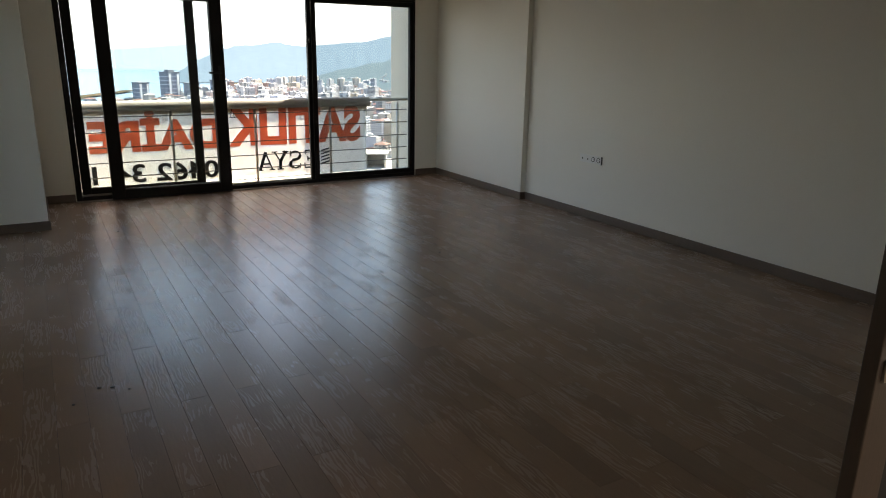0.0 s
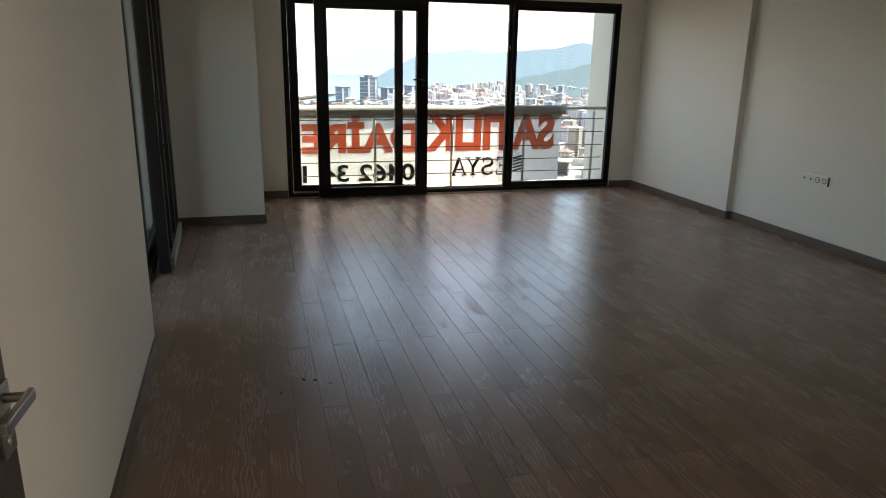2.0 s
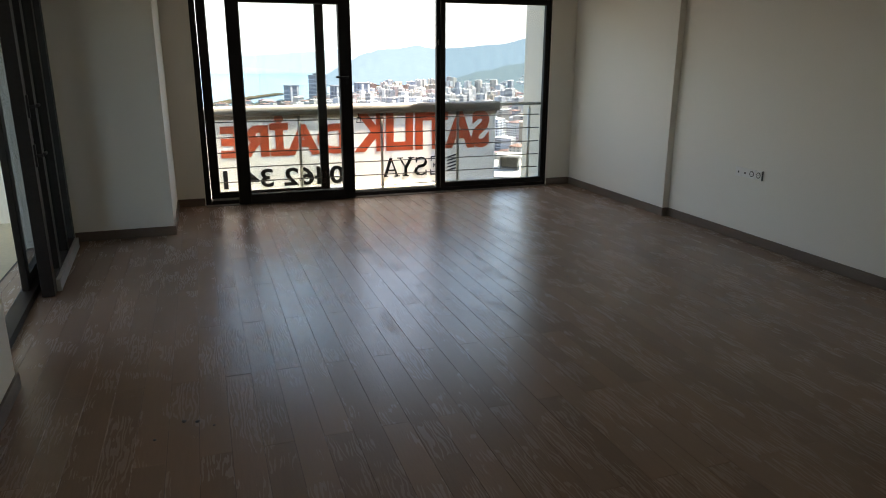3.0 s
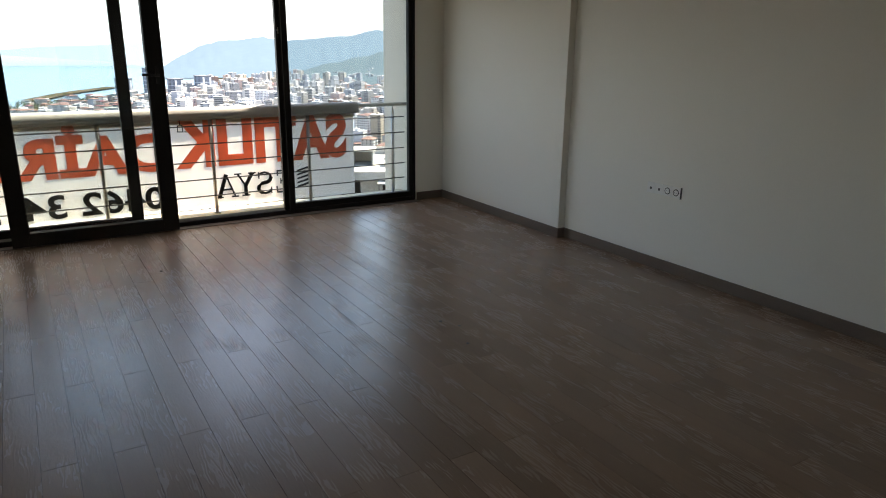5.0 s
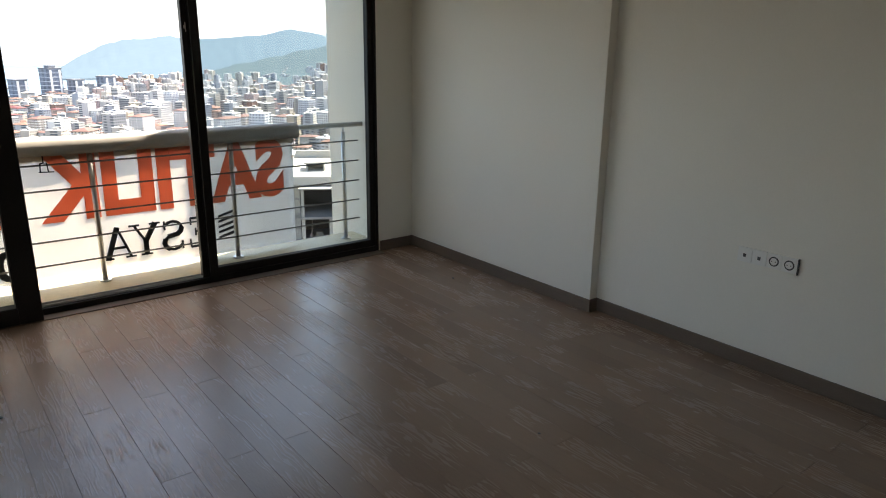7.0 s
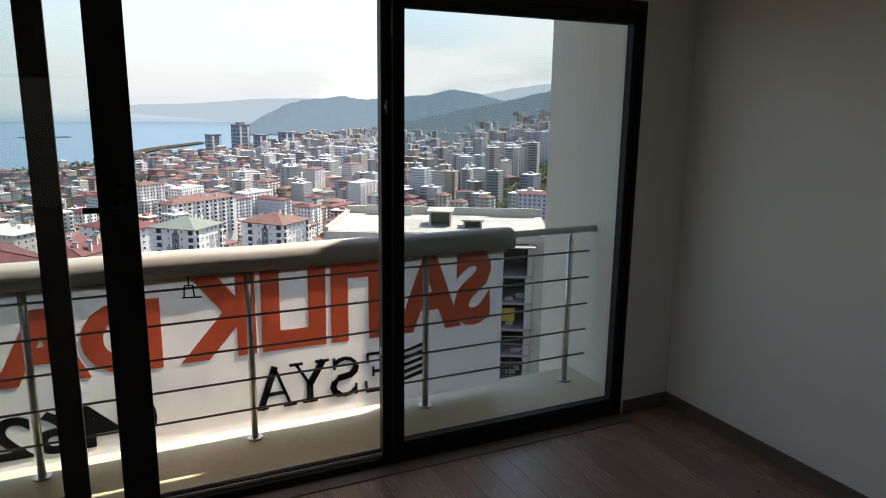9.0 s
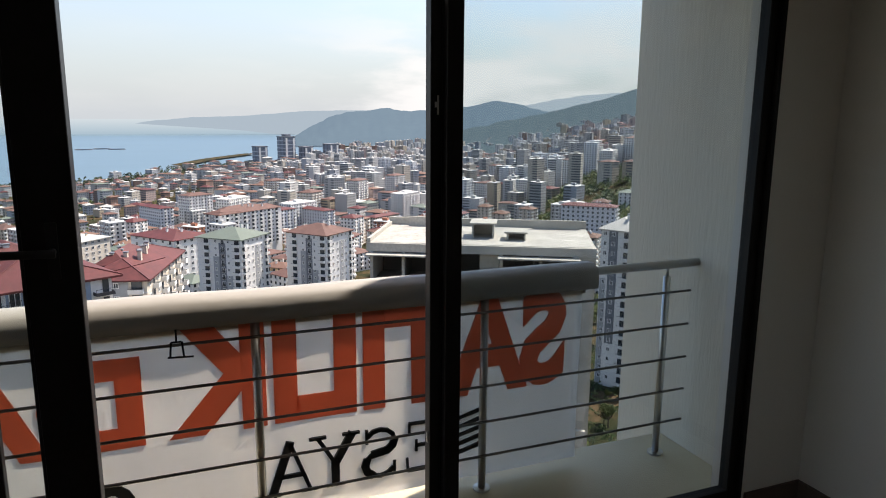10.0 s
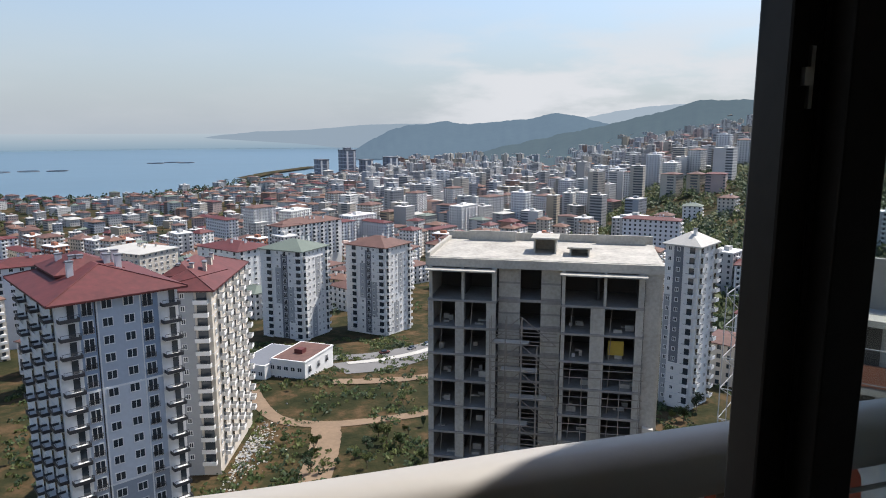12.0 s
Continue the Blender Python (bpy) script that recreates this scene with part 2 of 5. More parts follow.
# ---------------------------------------------------------------- the room
XE, YS, YN, H = 4.82, 0.10, 7.9, 2.75
WX0, WX1, WTOP = 0.20, 4.40, 2.33       # the window wall's opening
structure("wall_north", PAINT, [(-1.3, WX0, YN, 8.08, 0, H), (WX1, 5.0, YN, 8.08, 0, H), (WX0, WX1, YN, 8.08, WTOP, H)],
          "off-white painted wall round the sliding window", "wall")
structure("wall_east", PAINT, [(XE, 5.0, YS, YN, 0, H)], "plain off-white painted wall with a row of sockets", "wall")
structure("wall_pier", PAINT, [(4.748, XE, 5.89, YN, 0, H)], "shallow off-white pier standing out from the wall", "pier", 0.004)
structure("wall_column", PAINT, [(-1.35, -0.095, 6.65, YN, 0, H)], "wide off-white painted column beside the window", "column", 0.004)
def askew(ob, degrees, pivot=(-0.755, 3.62), shift=(0, 0)):
    """Turn a piece of the slightly askew west side about a corner, after moving it."""
    x, y = pivot
    ob.matrix_world = pose(x, y, 0, 0, 0, degrees) @ pose(shift[0] - x, shift[1] - y, 0) @ ob.matrix_world
    return ob


SIDE = dict(degrees=2.6, pivot=(-0.835, 5.05), shift=(-0.345, -0.22))
askew(structure("wall_west", PAINT, [(-0.95, -0.665, 3.80, 4.12, 0, H), (-0.95, -0.665, 6.78, 6.98, 0, H), (-0.95, -0.665, 4.12, 6.78, WTOP, H)],
                "off-white wall round the side balcony door", "wall"), **SIDE)
askew(structure("wall_partition", PAINT, [(-1.3, -0.77, 0.07, 3.605, 0, H)], "plain off-white partition wall by the entrance", "wall", 0.003), 1.4)
structure("wall_south", PAINT, [(-1.3, -0.72, -0.06, YS, 0, H), (2.32, 5.0, -0.06, YS, 0, H), (-0.72, 2.32, -0.06, YS, 2.12, H)],
          "off-white wall with the wide entrance door", "wall")
structure("ceiling", CEIL, [(-1.3, 5.0, -0.06, 8.08, H, H + 0.2)], "plain white painted ceiling", "ceiling")
# hall behind the entrance
structure("wall_hall", PAINT, [(-1.3, -1.15, -2.8, -0.06, 0, H), (-1.3, 3.15, -2.95, -2.8, 0, H), (3.0, 3.15, -2.8, -2.3, 0, H), (3.0, 3.15, -0.7, -0.06, 0, H), (3.0, 3.15, -2.3, -0.7, 0, 0.8), (3.0, 3.15, -2.3, -0.7, 2.2, H)], "plain off-white hall walls", "wall")
structure("ceiling_hall", CEIL, [(-1.3, 3.15, -2.95, -0.06, H, H + 0.2)], "plain white hall ceiling", "ceiling")
structure("floor_hall", FLOOR, [(-1.3, 3.15, -2.95, -0.06, -0.2, 0)], "brown laminate hall floor", "floor")
floor = structure("floor", JOINT, [(-1.3, 5.0, -0.06, 8.08, -0.2, -0.004)], "brown oak laminate floor laid in narrow boards", "floor")

# skirting boards
skirts = [(4.805, XE, YS, 5.875), (4.733, 4.748, 5.875, 7.885), (4.748, XE, 5.875, 5.89), (4.415, 4.748, 7.885, YN), (-0.095, 0.19, 7.885, YN),
          (-0.095, -0.08, 6.635, 7.885), (-0.93, -0.08, 6.635, 6.65), (2.40, 4.805, YS, YS + 0.015)]
for x0, x1, y0, y1 in skirts:
    structure("baseboard", SKIRT, [(x0, x1, y0, y1, 0, 0.085)], "dark brown wooden skirting board", "skirting", 0.003)


for x0, x1, y0, y1 in ((-0.77, -0.755, YS, 3.62), (-0.95, -0.755, 3.605, 3.62)):
    askew(structure("baseboard", SKIRT, [(x0, x1, y0, y1, 0, 0.085)], "dark brown wooden skirting board", "skirting", 0.003), 1.4)


# ---------------------------------------------------------------- the big sliding window
def sash(parent, name, x0, x1, y0, y1, z0, z1, stile=0.1, rail=0.1, label="", pane=PANE, axis="x"):
    """A glazed leaf in the plane of x (or of y), with two stiles, two rails and a pane with its gasket."""
    def put(a0, a1, b0, b1, c0, c1):
        return (a0, a1, b0, b1, c0, c1) if axis == "x" else (b0, b1, a0, a1, c0, c1)
    frame_ob = boxes(name, DARK, parent, [put(x0, x0 + stile, y0, y1, z0, z1), put(x1 - stile, x1, y0, y1, z0, z1),
                                          put(x0 + stile, x1 - stile, y0, y1, z0, z0 + rail), put(x0 + stile, x1 - stile, y0, y1, z1 - rail, z1)], 0.004, label)
    ym = (y0 + y1) / 2
    p = boxes("pane", pane, frame_ob, [put(x0 + stile, x1 - stile, ym - 0.003, ym + 0.003, z0 + rail, z1 - rail)])
    p.visible_shadow = False
    g = 0.008
    boxes("gasket", GASKET, frame_ob, [put(x0 + stile, x0 + stile + g, y0 - 0.0005, y1 + 0.0005, z0 + rail, z1 - rail), put(x1 - stile - g, x1 - stile, y0 - 0.0005, y1 + 0.0005, z0 + rail, z1 - rail),
                                       put(x0 + stile + g, x1 - stile - g, y0 - 0.0005, y1 + 0.0005, z0 + rail, z0 + rail + g), put(x0 + stile + g, x1 - stile - g, y0 - 0.0005, y1 + 0.0005, z1 - rail - g, z1 - rail)])
    return frame_ob


def window_handle(parent, at, out):
    """A lever on a plate; out: the unit way from the leaf into the room, in x or y."""
    x, y, z = at
    ox, oy = out
    bm = bmesh.new()
    box(bm, x - (0.014 if oy else 0), x + (0.014 if oy else 0) + ox * 0.012, y - (0.014 if ox else 0) + min(0, oy * 0.012), y + (0.014 if ox else 0) + max(0, oy * 0.012), z - 0.075, z + 0.075, bevel=0.003)
    ob = part("handle_plate", bm, GASKET, parent, "black handle plate")
    bm = bmesh.new()
    tube(bm, (x, y, z), (x + ox * 0.05, y + oy * 0.05, z), 0.010)
    tube(bm, (x + ox * 0.05 + abs(oy) * 0.012, y + oy * 0.05 + abs(ox) * 0.012, z), (x + ox * 0.05 - abs(oy) * 0.13, y + oy * 0.05 + abs(ox) * 0.13, z + 0.003), 0.011)
    part("lever", bm, GASKET, ob, "black lever")


win = thing("window_1", (0, 0, 0), "dark aluminium sliding window, its middle leaf slid open", "sliding window", kind="structure")
FY0, FY1 = 7.895, 8.01
boxes("window_frame", DARK, win, [(WX0, WX0 + 0.06, FY0, FY1, 0, WTOP), (WX1 - 0.022, WX1, FY0, FY1, 0, WTOP), (WX0 + 0.06, WX1 - 0.022, FY0, FY1, WTOP - 0.06, WTOP), (WX0 + 0.06, WX1 - 0.022, FY0, FY1, -0.004, 0.045)], 0.004)
boxes("track", RAIL_GREY, win, [(WX0 + 0.07, WX1 - 0.07, 7.925, 7.931, 0.045, 0.06), (WX0 + 0.07, WX1 - 0.07, 7.975, 7.981, 0.045, 0.06)])
sash(win, "fixed_leaf", 0.265, 1.60, 7.955, 7.995, 0.06, 2.27, 0.09, 0.06)
sash(win, "fixed_leaf", 2.912, WX1 - 0.022, 7.915, 7.965, 0.045, 2.27, 0.04, 0.05, pane=PANE_TINT)
boxes("meeting_stile", DARK, win, [(2.958, 3.016, 7.885, 7.968, 0.045, 2.27)], 0.003)
slid = sash(win, "sliding_leaf", 0.555, 1.868, 7.78, 7.865, 0.012, 2.262, 0.128, 0.10)
window_handle(slid, (1.81, 7.78, 1.385), (0, -1))
boxes("strike_plate", STEEL, win, [(2.934, 2.939, 7.911, 7.9155, 1.742, 1.804), (2.926, 2.937, 7.909, 7.9155, 1.765, 1.783), (2.9085, 2.912, 7.932, 7.938, 0.58, 0.62)])
structure("threshold", SKIRT, [(WX0, WX1, 7.80, 7.893, -0.002, 0.006)], "reddish brown worn wooden threshold strip", "threshold")

# unseen hall window, added so that a fill lamp can brighten the partition
hallwin = thing("window_hall_fill", (0, 0, 0), "unseen dark-framed hall window added for fill light", "window", kind="structure")
sash(hallwin, "window_frame", -2.3, -0.7, 3.05, 3.11, 0.8, 2.2, 0.07, 0.07, axis="y")

# ---------------------------------------------------------------- the side balcony door
side = thing("window_2", (0, 0, 0), "dark aluminium side balcony door, its leaf slid open", "sliding door", kind="structure")
boxes("window_frame", DARK, side, [(-0.715, -0.615, 4.12, 4.19, 0, WTOP), (-0.715, -0.615, 6.71, 6.78, 0, WTOP), (-0.715, -0.615, 4.19, 6.71, WTOP - 0.07, WTOP), (-0.715, -0.615, 4.19, 6.71, -0.004, 0.05)], 0.004)
sash(side, "fixed_leaf", 5.34, 6.71, -0.695, -0.65, 0.05, 2.2, 0.09, 0.09, axis="y")
leaf = sash(side, "sliding_leaf", 5.27, 6.66, -0.57, -0.49, 0.012, 2.2, 0.1, 0.1, axis="y")
boxes("middle_stile", DARK, leaf, [(-0.572, -0.486, 5.60, 5.70, 0.112, 2.1), (-0.572, -0.486, 6.12, 6.2, 0.112, 2.1)], 0.003)
boxes("rail_cover", RAIL_GREY, leaf, [(-0.49, -0.46, 5.38, 6.62, 0.012, 0.10)], 0.004, "pale grey rail cover")
window_handle(leaf, (-0.49, 5.33, 1.30), (1, 0))
window_handle(leaf, (-0.49, 5.33, 0.98), (1, 0))
askew(side, **SIDE)


# ---------------------------------------------------------------- entrance door leaves
def door_leaf(name, hinge, free, z_lever, side_sign, label):
    """A glazed door leaf along +x of its own frame, from hinge to free edge; the lever on both faces."""
    d = Vector(free) - Vector(hinge)
    w = d.length
    ob = thing(name, (hinge[0], hinge[1], 0), label, "door", "leaves of the entrance door", turn=math.degrees(math.atan2(d.y, d.x)))
    st, t = 0.095, 0.02
    boxes("leaf_frame", DOORWOOD, ob, [(0, st, -t, t, 0.008, 2.06), (w - st, w, -t, t, 0.008, 2.06), (st, w - st, -t, t, 0.008, 0.2), (st, w - st, -t, t, 1.94, 2.06)], 0.003)
    boxes("bead", GASKET, ob, [(st, st + 0.05, -0.015, 0.015, 0.2, 1.94), (w - st - 0.05, w - st, -0.015, 0.015, 0.2, 1.94), (st + 0.05, w - st - 0.05, -0.015, 0.015, 0.2, 0.235), (st + 0.05, w - st - 0.05, -0.015, 0.015, 1.905, 1.94)], 0.002, "black glazing bead")
    boxes("glass_panel", FROST, ob, [(st + 0.05, w - st - 0.05, -0.004, 0.004, 0.235, 1.905)], 0, "frosted greenish glass")
    for s in (side_sign,):
        bm = bmesh.new()
        x = w - 0.043
        box(bm, x - 0.027, x + 0.027, min(s * t, s * (t + 0.009)), max(s * t, s * (t + 0.009)), z_lever - 0.027, z_lever + 0.027, bevel=0.002)
        tube(bm, (x, s * t, z_lever), (x, s * (t + 0.052), z_lever), 0.009)
        box(bm, x - 0.125, x + 0.012, min(s * (t + 0.045), s * (t + 0.058)), max(s * (t + 0.045), s * (t + 0.058)), z_lever - 0.011, z_lever + 0.013, bevel=0.004)
        part("door_handle", bm, NICKEL, ob, "satin nickel lever handle")
        bm = bmesh.new()
        zk = z_lever - 0.085
        box(bm, x - 0.027, x + 0.027, min(s * t, s * (t + 0.008)), max(s * t, s * (t + 0.008)), zk - 0.027, zk + 0.027, bevel=0.002)
        tube(bm, (x, s * t, zk), (x, s * (t + 0.012), zk), 0.009)
        part("key_plate", bm, NICKEL, ob, "square nickel key plate")
    return ob


door_leaf("door_leaf", (-0.672, 0.13), (-0.637, 0.935), 1.045, -1, "walnut door leaf with frosted glass, standing open")
door_leaf("door_leaf", (2.29, 0.06), (1.475, 0.175), 1.06, 1, "walnut door leaf with frosted glass, nearly shut")
structure("door_frame", DOORWOOD, [(-0.72, -0.682, -0.08, 0.112, 0, 2.12), (2.28, 2.32, -0.08, 0.115, 0, 2.12), (-0.682, 2.28, -0.08, 0.112, 2.075, 2.12),
                                   (2.325, 2.39, 0.1, 0.115, 0, 2.18)], "walnut door frame with architraves", "door frame", 0.002)


# ---------------------------------------------------------------- sockets
def socket_row():
    ob = thing("socket_strip", (XE, 4.76, 0.62), "white wall strip with two outlets and two aerial sockets", "wall socket")
    n = 4
    for i in range(n):
        y0 = 0.16 - 0.08 * i
        bm = bmesh.new()
        box(bm, -0.011, 0, y0 - 0.0395, y0 + 0.0395, -0.04, 0.04, bevel=0.003)
        plate = part("cover_plate", bm, PLASTIC, ob)
        bm = bmesh.new()
        yc = y0
        if i >= 2:
            tube(bm, (-0.0105, yc, 0), (-0.0125, yc, 0), 0.026, 24)
            part("socket_ring", bm, HOLE, plate, "dark recessed socket well")
            bm = bmesh.new()
            tube(bm, (-0.012, yc, 0), (-0.0145, yc, 0), 0.019, 20)
            part("socket_face", bm, PLASTIC, plate)
            bm = bmesh.new()
            for s in (-1, 1):
                tube(bm, (-0.0144, yc + s * 0.0095, 0), (-0.0152, yc + s * 0.0095, 0), 0.003, 8)
            part("pin_hole", bm, HOLE, plate)
        else:
            box(bm, -0.0125, -0.0105, yc - 0.008, yc + 0.008, -0.012, 0.006)
            part("aerial_jack", bm, HOLE, plate, "small dark aerial jack")
    boxes("end_cap", HOLE, ob, [(-0.013, 0, -0.126, -0.121, -0.042, 0.042)])


socket_row()

# ---------------------------------------------------------------- bits of dirt left on the floor
for i, (x, y, k) in enumerate(((2.87, 4.59, 0.009), (2.805, 4.706, 0.010), (1.5, 6.60, 0.012), (2.771, 4.346, 0.009), (4.45, 6.95, 0.010), (1.40, 5.55, 0.007), (0.03, 2.99, 0.010), (3.4, 5.02, 0.006), (0.45, 6.3, 0.008), (-0.09, 2.863, 0.007), (0.09, 2.97, 0.010), (0.16, 2.91, 0.006))):
    bm = bmesh.new()
    bmesh.ops.create_icosphere(bm, subdivisions=2, radius=k)
    for v in bm.verts:
        v.co *= 1 + 0.5 * noise.noise(v.co * 120 + Vector((i, 0, 0)))
        v.co.z = max(0, v.co.z * 0.5 + k * 0.3)
    crumb = part("dirt_crumb", bm, HOLE)
    crumb.location = (x, y, 0.0005)
    tagged(crumb, "dark crumb of dirt on the laminate floor", "crumb", "crumbs on the floor")

# ---------------------------------------------------------------- balcony
structure("balcony_slab", TILE, [(-2.2, 4.655, 8.08, 8.76, -0.25, -0.05)], "pale cement balcony floor", "balcony floor", 0.006)
structure("balcony_wall", RENDER_WALL, [(4.655, 5.2, 8.08, 9.16, -60, 20)], "rough beige rendered side wall of the balcony", "wall", 0.01)
structure("balcony_ceiling", RENDER_WALL, [(-2.2, 4.655, 8.08, 8.89, 2.72, 2.92)], "beige rendered underside of the upper balcony", "ceiling")
structure("facade", RENDER_WALL, [(-6, -1.3, 7.88, 8.08, -80, 20), (5.0, 14, 7.88, 8.08, -80, 20), (-1.3, 5.0, 7.88, 8.08, -80, -0.2), (-1.3, 5.0, 7.88, 8.08, 2.92, 20),
                                  (-6, 14, -14, -13.8, -80, 20), (-6, -5.8, -13.8, 7.88, -80, -0.4), (13.8, 14, -13.8, 7.88, -80, 20), (-6, 14, -13.8, 7.88, 19.8, 20)],
          "beige rendered outer walls of the apartment tower", "facade")

RY = 8.56
rail = thing("balcony_railing", (2.4, RY, -0.05), "steel balcony railing with five thin horizontal rods", "railing")


def rel(bm_rows, base):
    return [(r[0] - base[0], r[1] - base[0], r[2] - base[1], r[3] - base[1], r[4] - base[2], r[5] - base[2]) for r in bm_rows]


B = (2.4, RY, -0.05)
bm = bmesh.new()
tube(bm, (-2.1 - B[0], 0, 1.045), (4.655 - B[0], 0, 1.045), 0.022, 20)
part("handrail", bm, STEEL, rail, "round steel handrail")
for k in range(-3, 3):
    x = 3.427 + 1.036 * (k - 1) - B[0]
    bm = bmesh.new()
    tube(bm, (x, 0, 0), (x, 0, 0.985), 0.019, 16)
    post = part("post", bm, STEEL, rail)
    bm = bmesh.new()
    tube(bm, (x, 0, 0.0), (x, 0, 0.012), 0.042, 18)
    part("flange", bm, STEEL, post)
    bm = bmesh.new()
    tube(bm, (x, 0, 0.98), (x, 0, 1.03), 0.009, 10)
    part("stem", bm, STEEL, post)
for z in (0.853, 0.673, 0.491, 0.311, 0.137):
    bm = bmesh.new()
    tube(bm, (-2.1 - B[0], -0.024, z + 0.05), (4.60 - B[0], -0.024, z + 0.05), 0.0065, 10)
    part("rod", bm, RODS_SHADED, rail)

# the sale banner tied outside the railing, read from the street
banner = thing("sale_banner", (2.4, 8.62, -0.03), "white vinyl sale banner with red letters, tied to the railing", "banner")
BX0, BX1 = -2.05, 3.99


def sheet(bm, x0, x1, z0, z1, y, nx, nz, amp, mi=0):
    rows = []
    for j in range(nz + 1):
        row = []
        for i in range(nx + 1):
            x, z = x0 + (x1 - x0) * i / nx, z0 + (z1 - z0) * j / nz
            row.append(bm.verts.new((x, y + amp * noise.noise(Vector((x * 1.7, z * 2.3, 4.2))) + 0.4 * amp * noise.noise(Vector((x * 6, z * 5, 1.1))), z)))
        rows.append(row)
    for j in range(nz):
        for i in range(nx):
            f = bm.faces.new((rows[j][i], rows[j][i + 1], rows[j + 1][i + 1], rows[j + 1][i]))
            f.material_index, f.smooth = mi, True


bm = bmesh.new()
sheet(bm, BX0 - 2.4, BX1 - 2.4, 0.02, 1.0, 0.0, 120, 20, 0.012)
bmesh.ops.solidify(bm, geom=bm.faces[:], thickness=0.0012)
part("sheet", bm, BANNER, banner, "white vinyl sheet")
# the top hem is folded over the handrail and laced under it
bm = bmesh.new()
prof = [(0.012, 0.90), (0.05, 0.965), (0.045, 1.03), (0.01, 1.064), (-0.05, 1.066), (-0.092, 1.04), (-0.1, 0.985), (-0.094, 0.945), (-0.088, 0.945), (-0.093, 0.985), (-0.086, 1.036), (-0.048, 1.059), (0.008, 1.057), (0.039, 1.026), (0.044, 0.965), (0.006, 0.90)]
n = 60
rings = []
for i in range(n + 1):
    x = BX0 + (BX1 + 0.03 - BX0) * i / n
    dz = 0.010 * noise.noise(Vector((x * 1.3, 0, 7)))
    rings.append([bm.verts.new((x - 2.4, y + 0.4 * dz, z + dz - (0.0 if z > 1.0 else 1.2 * dz))) for y, z in prof])
for i in range(n):
    for j in range(len(prof)):
        k = (j + 1) % len(prof)
        f = bm.faces.new((rings[i][j], rings[i + 1][j], rings[i + 1][k], rings[i][k]))
        f.smooth = True
for r in (rings[0][::-1], rings[-1]):
    bm.faces.new(r)
bmesh.ops.recalc_face_normals(bm, faces=bm.faces[:])
part("hem", bm, HEM, banner, "grey hem folded over the handrail")


def lettering(text, x_right, x_left, z0, z1, mat, name, y=8.70, heavy=0.012):
    """Text that faces the street, filled between two x and two z."""
    cu = bpy.data.curves.new(name, "FONT")
    cu.body, cu.extrude, cu.offset, cu.resolution_u = text, 0.5, heavy, 4
    tmp = new(name, cu)
    dg = bpy.context.evaluated_depsgraph_get()
    me = bpy.data.meshes.new_from_object(tmp.evaluated_get(dg))
    bpy.data.objects.remove(tmp)
    co = np.array([v.co for v in me.vertices])
    lo, hi = co.min(0), co.max(0)
    for v in me.vertices:
        u, w = (v.co.x - lo[0]) / (hi[0] - lo[0]), (v.co.y - lo[1]) / (hi[1] - lo[1])
        x, z = x_right + (x_left - x_right) * u, z0 + (z1 - z0) * w
        wob = 0.012 * noise.noise(Vector(((x - 2.4) * 1.7, (z + 0.05) * 2.3, 4.2))) + 0.0048 * noise.noise(Vector(((x - 2.4) * 6, (z + 0.05) * 5, 1.1)))
        v.co = (x - 2.4, wob + (0.006 if v.co.z > 0 else -0.006), z + 0.05)
    bm = bmesh.new()
    bm.from_mesh(me)
    bm.verts.ensure_lookup_table()
    left, groups = set(bm.verts), []
    while left:
        stack, seen = [left.pop()], []
        while stack:
            v = stack.pop()
            seen.append(v)
            for e in v.link_edges:
                w = e.other_vert(v)
                if w in left:
                    left.discard(w)
                    stack.append(w)
        lo, hi = min(v.co.x for v in seen), max(v.co.x for v in seen)
        mid = (lo + hi) / 2
        for grp in groups:
            if grp[0] < mid < grp[1] or lo < (grp[0] + grp[1]) / 2 < hi:
                grp[0], grp[1] = min(grp[0], lo), max(grp[1], hi)
                grp[2].extend(seen)
                break
        else:
            groups.append([lo, hi, seen])
    for lo, hi, verts in sorted(groups, key=lambda q: -q[1]):
        index = {v: i for i, v in enumerate(verts)}
        one = bpy.data.meshes.new(name)
        one.from_pydata([tuple(v.co) for v in verts], [], [[index[v] for v in f.verts] for f in bm.faces if f.verts[0] in index])
        one.materials.append(mat)
        one.update()
        ob = new(name, one)
        ob.parent = banner
    bm.free()
    bpy.data.meshes.remove(me)


lettering("SATILIK", 3.90, 2.04, 0.40, 0.90, BANNER_RED, "red_letter", heavy=0.045)
lettering("DAİRE", 1.95, 0.42, 0.40, 0.90, BANNER_RED, "red_letter", heavy=0.045)
lettering("0462 34 1", 1.90, 0.42, 0.02, 0.25, BANNER_INK, "phone_digit", heavy=0.02)
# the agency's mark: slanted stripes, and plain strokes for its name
for i in range(5):
    z = 0.10 + 0.045 * i
    bm = bmesh.new()
    v = [bm.verts.new((x - 2.4, -0.009, zz + 0.05)) for x, zz in ((3.43, z + 0.03), (3.30, z), (3.30, z + 0.018), (3.43, z + 0.052))]
    bm.faces.new(v)
    r = bmesh.ops.extrude_face_region(bm, geom=bm.faces[:])
    bmesh.ops.translate(bm, vec=(0, 0.018, 0), verts=[q for q in r["geom"] if isinstance(q, bmesh.types.BMVert)])
    part("mark_stripe", bm, BANNER_INK, banner)


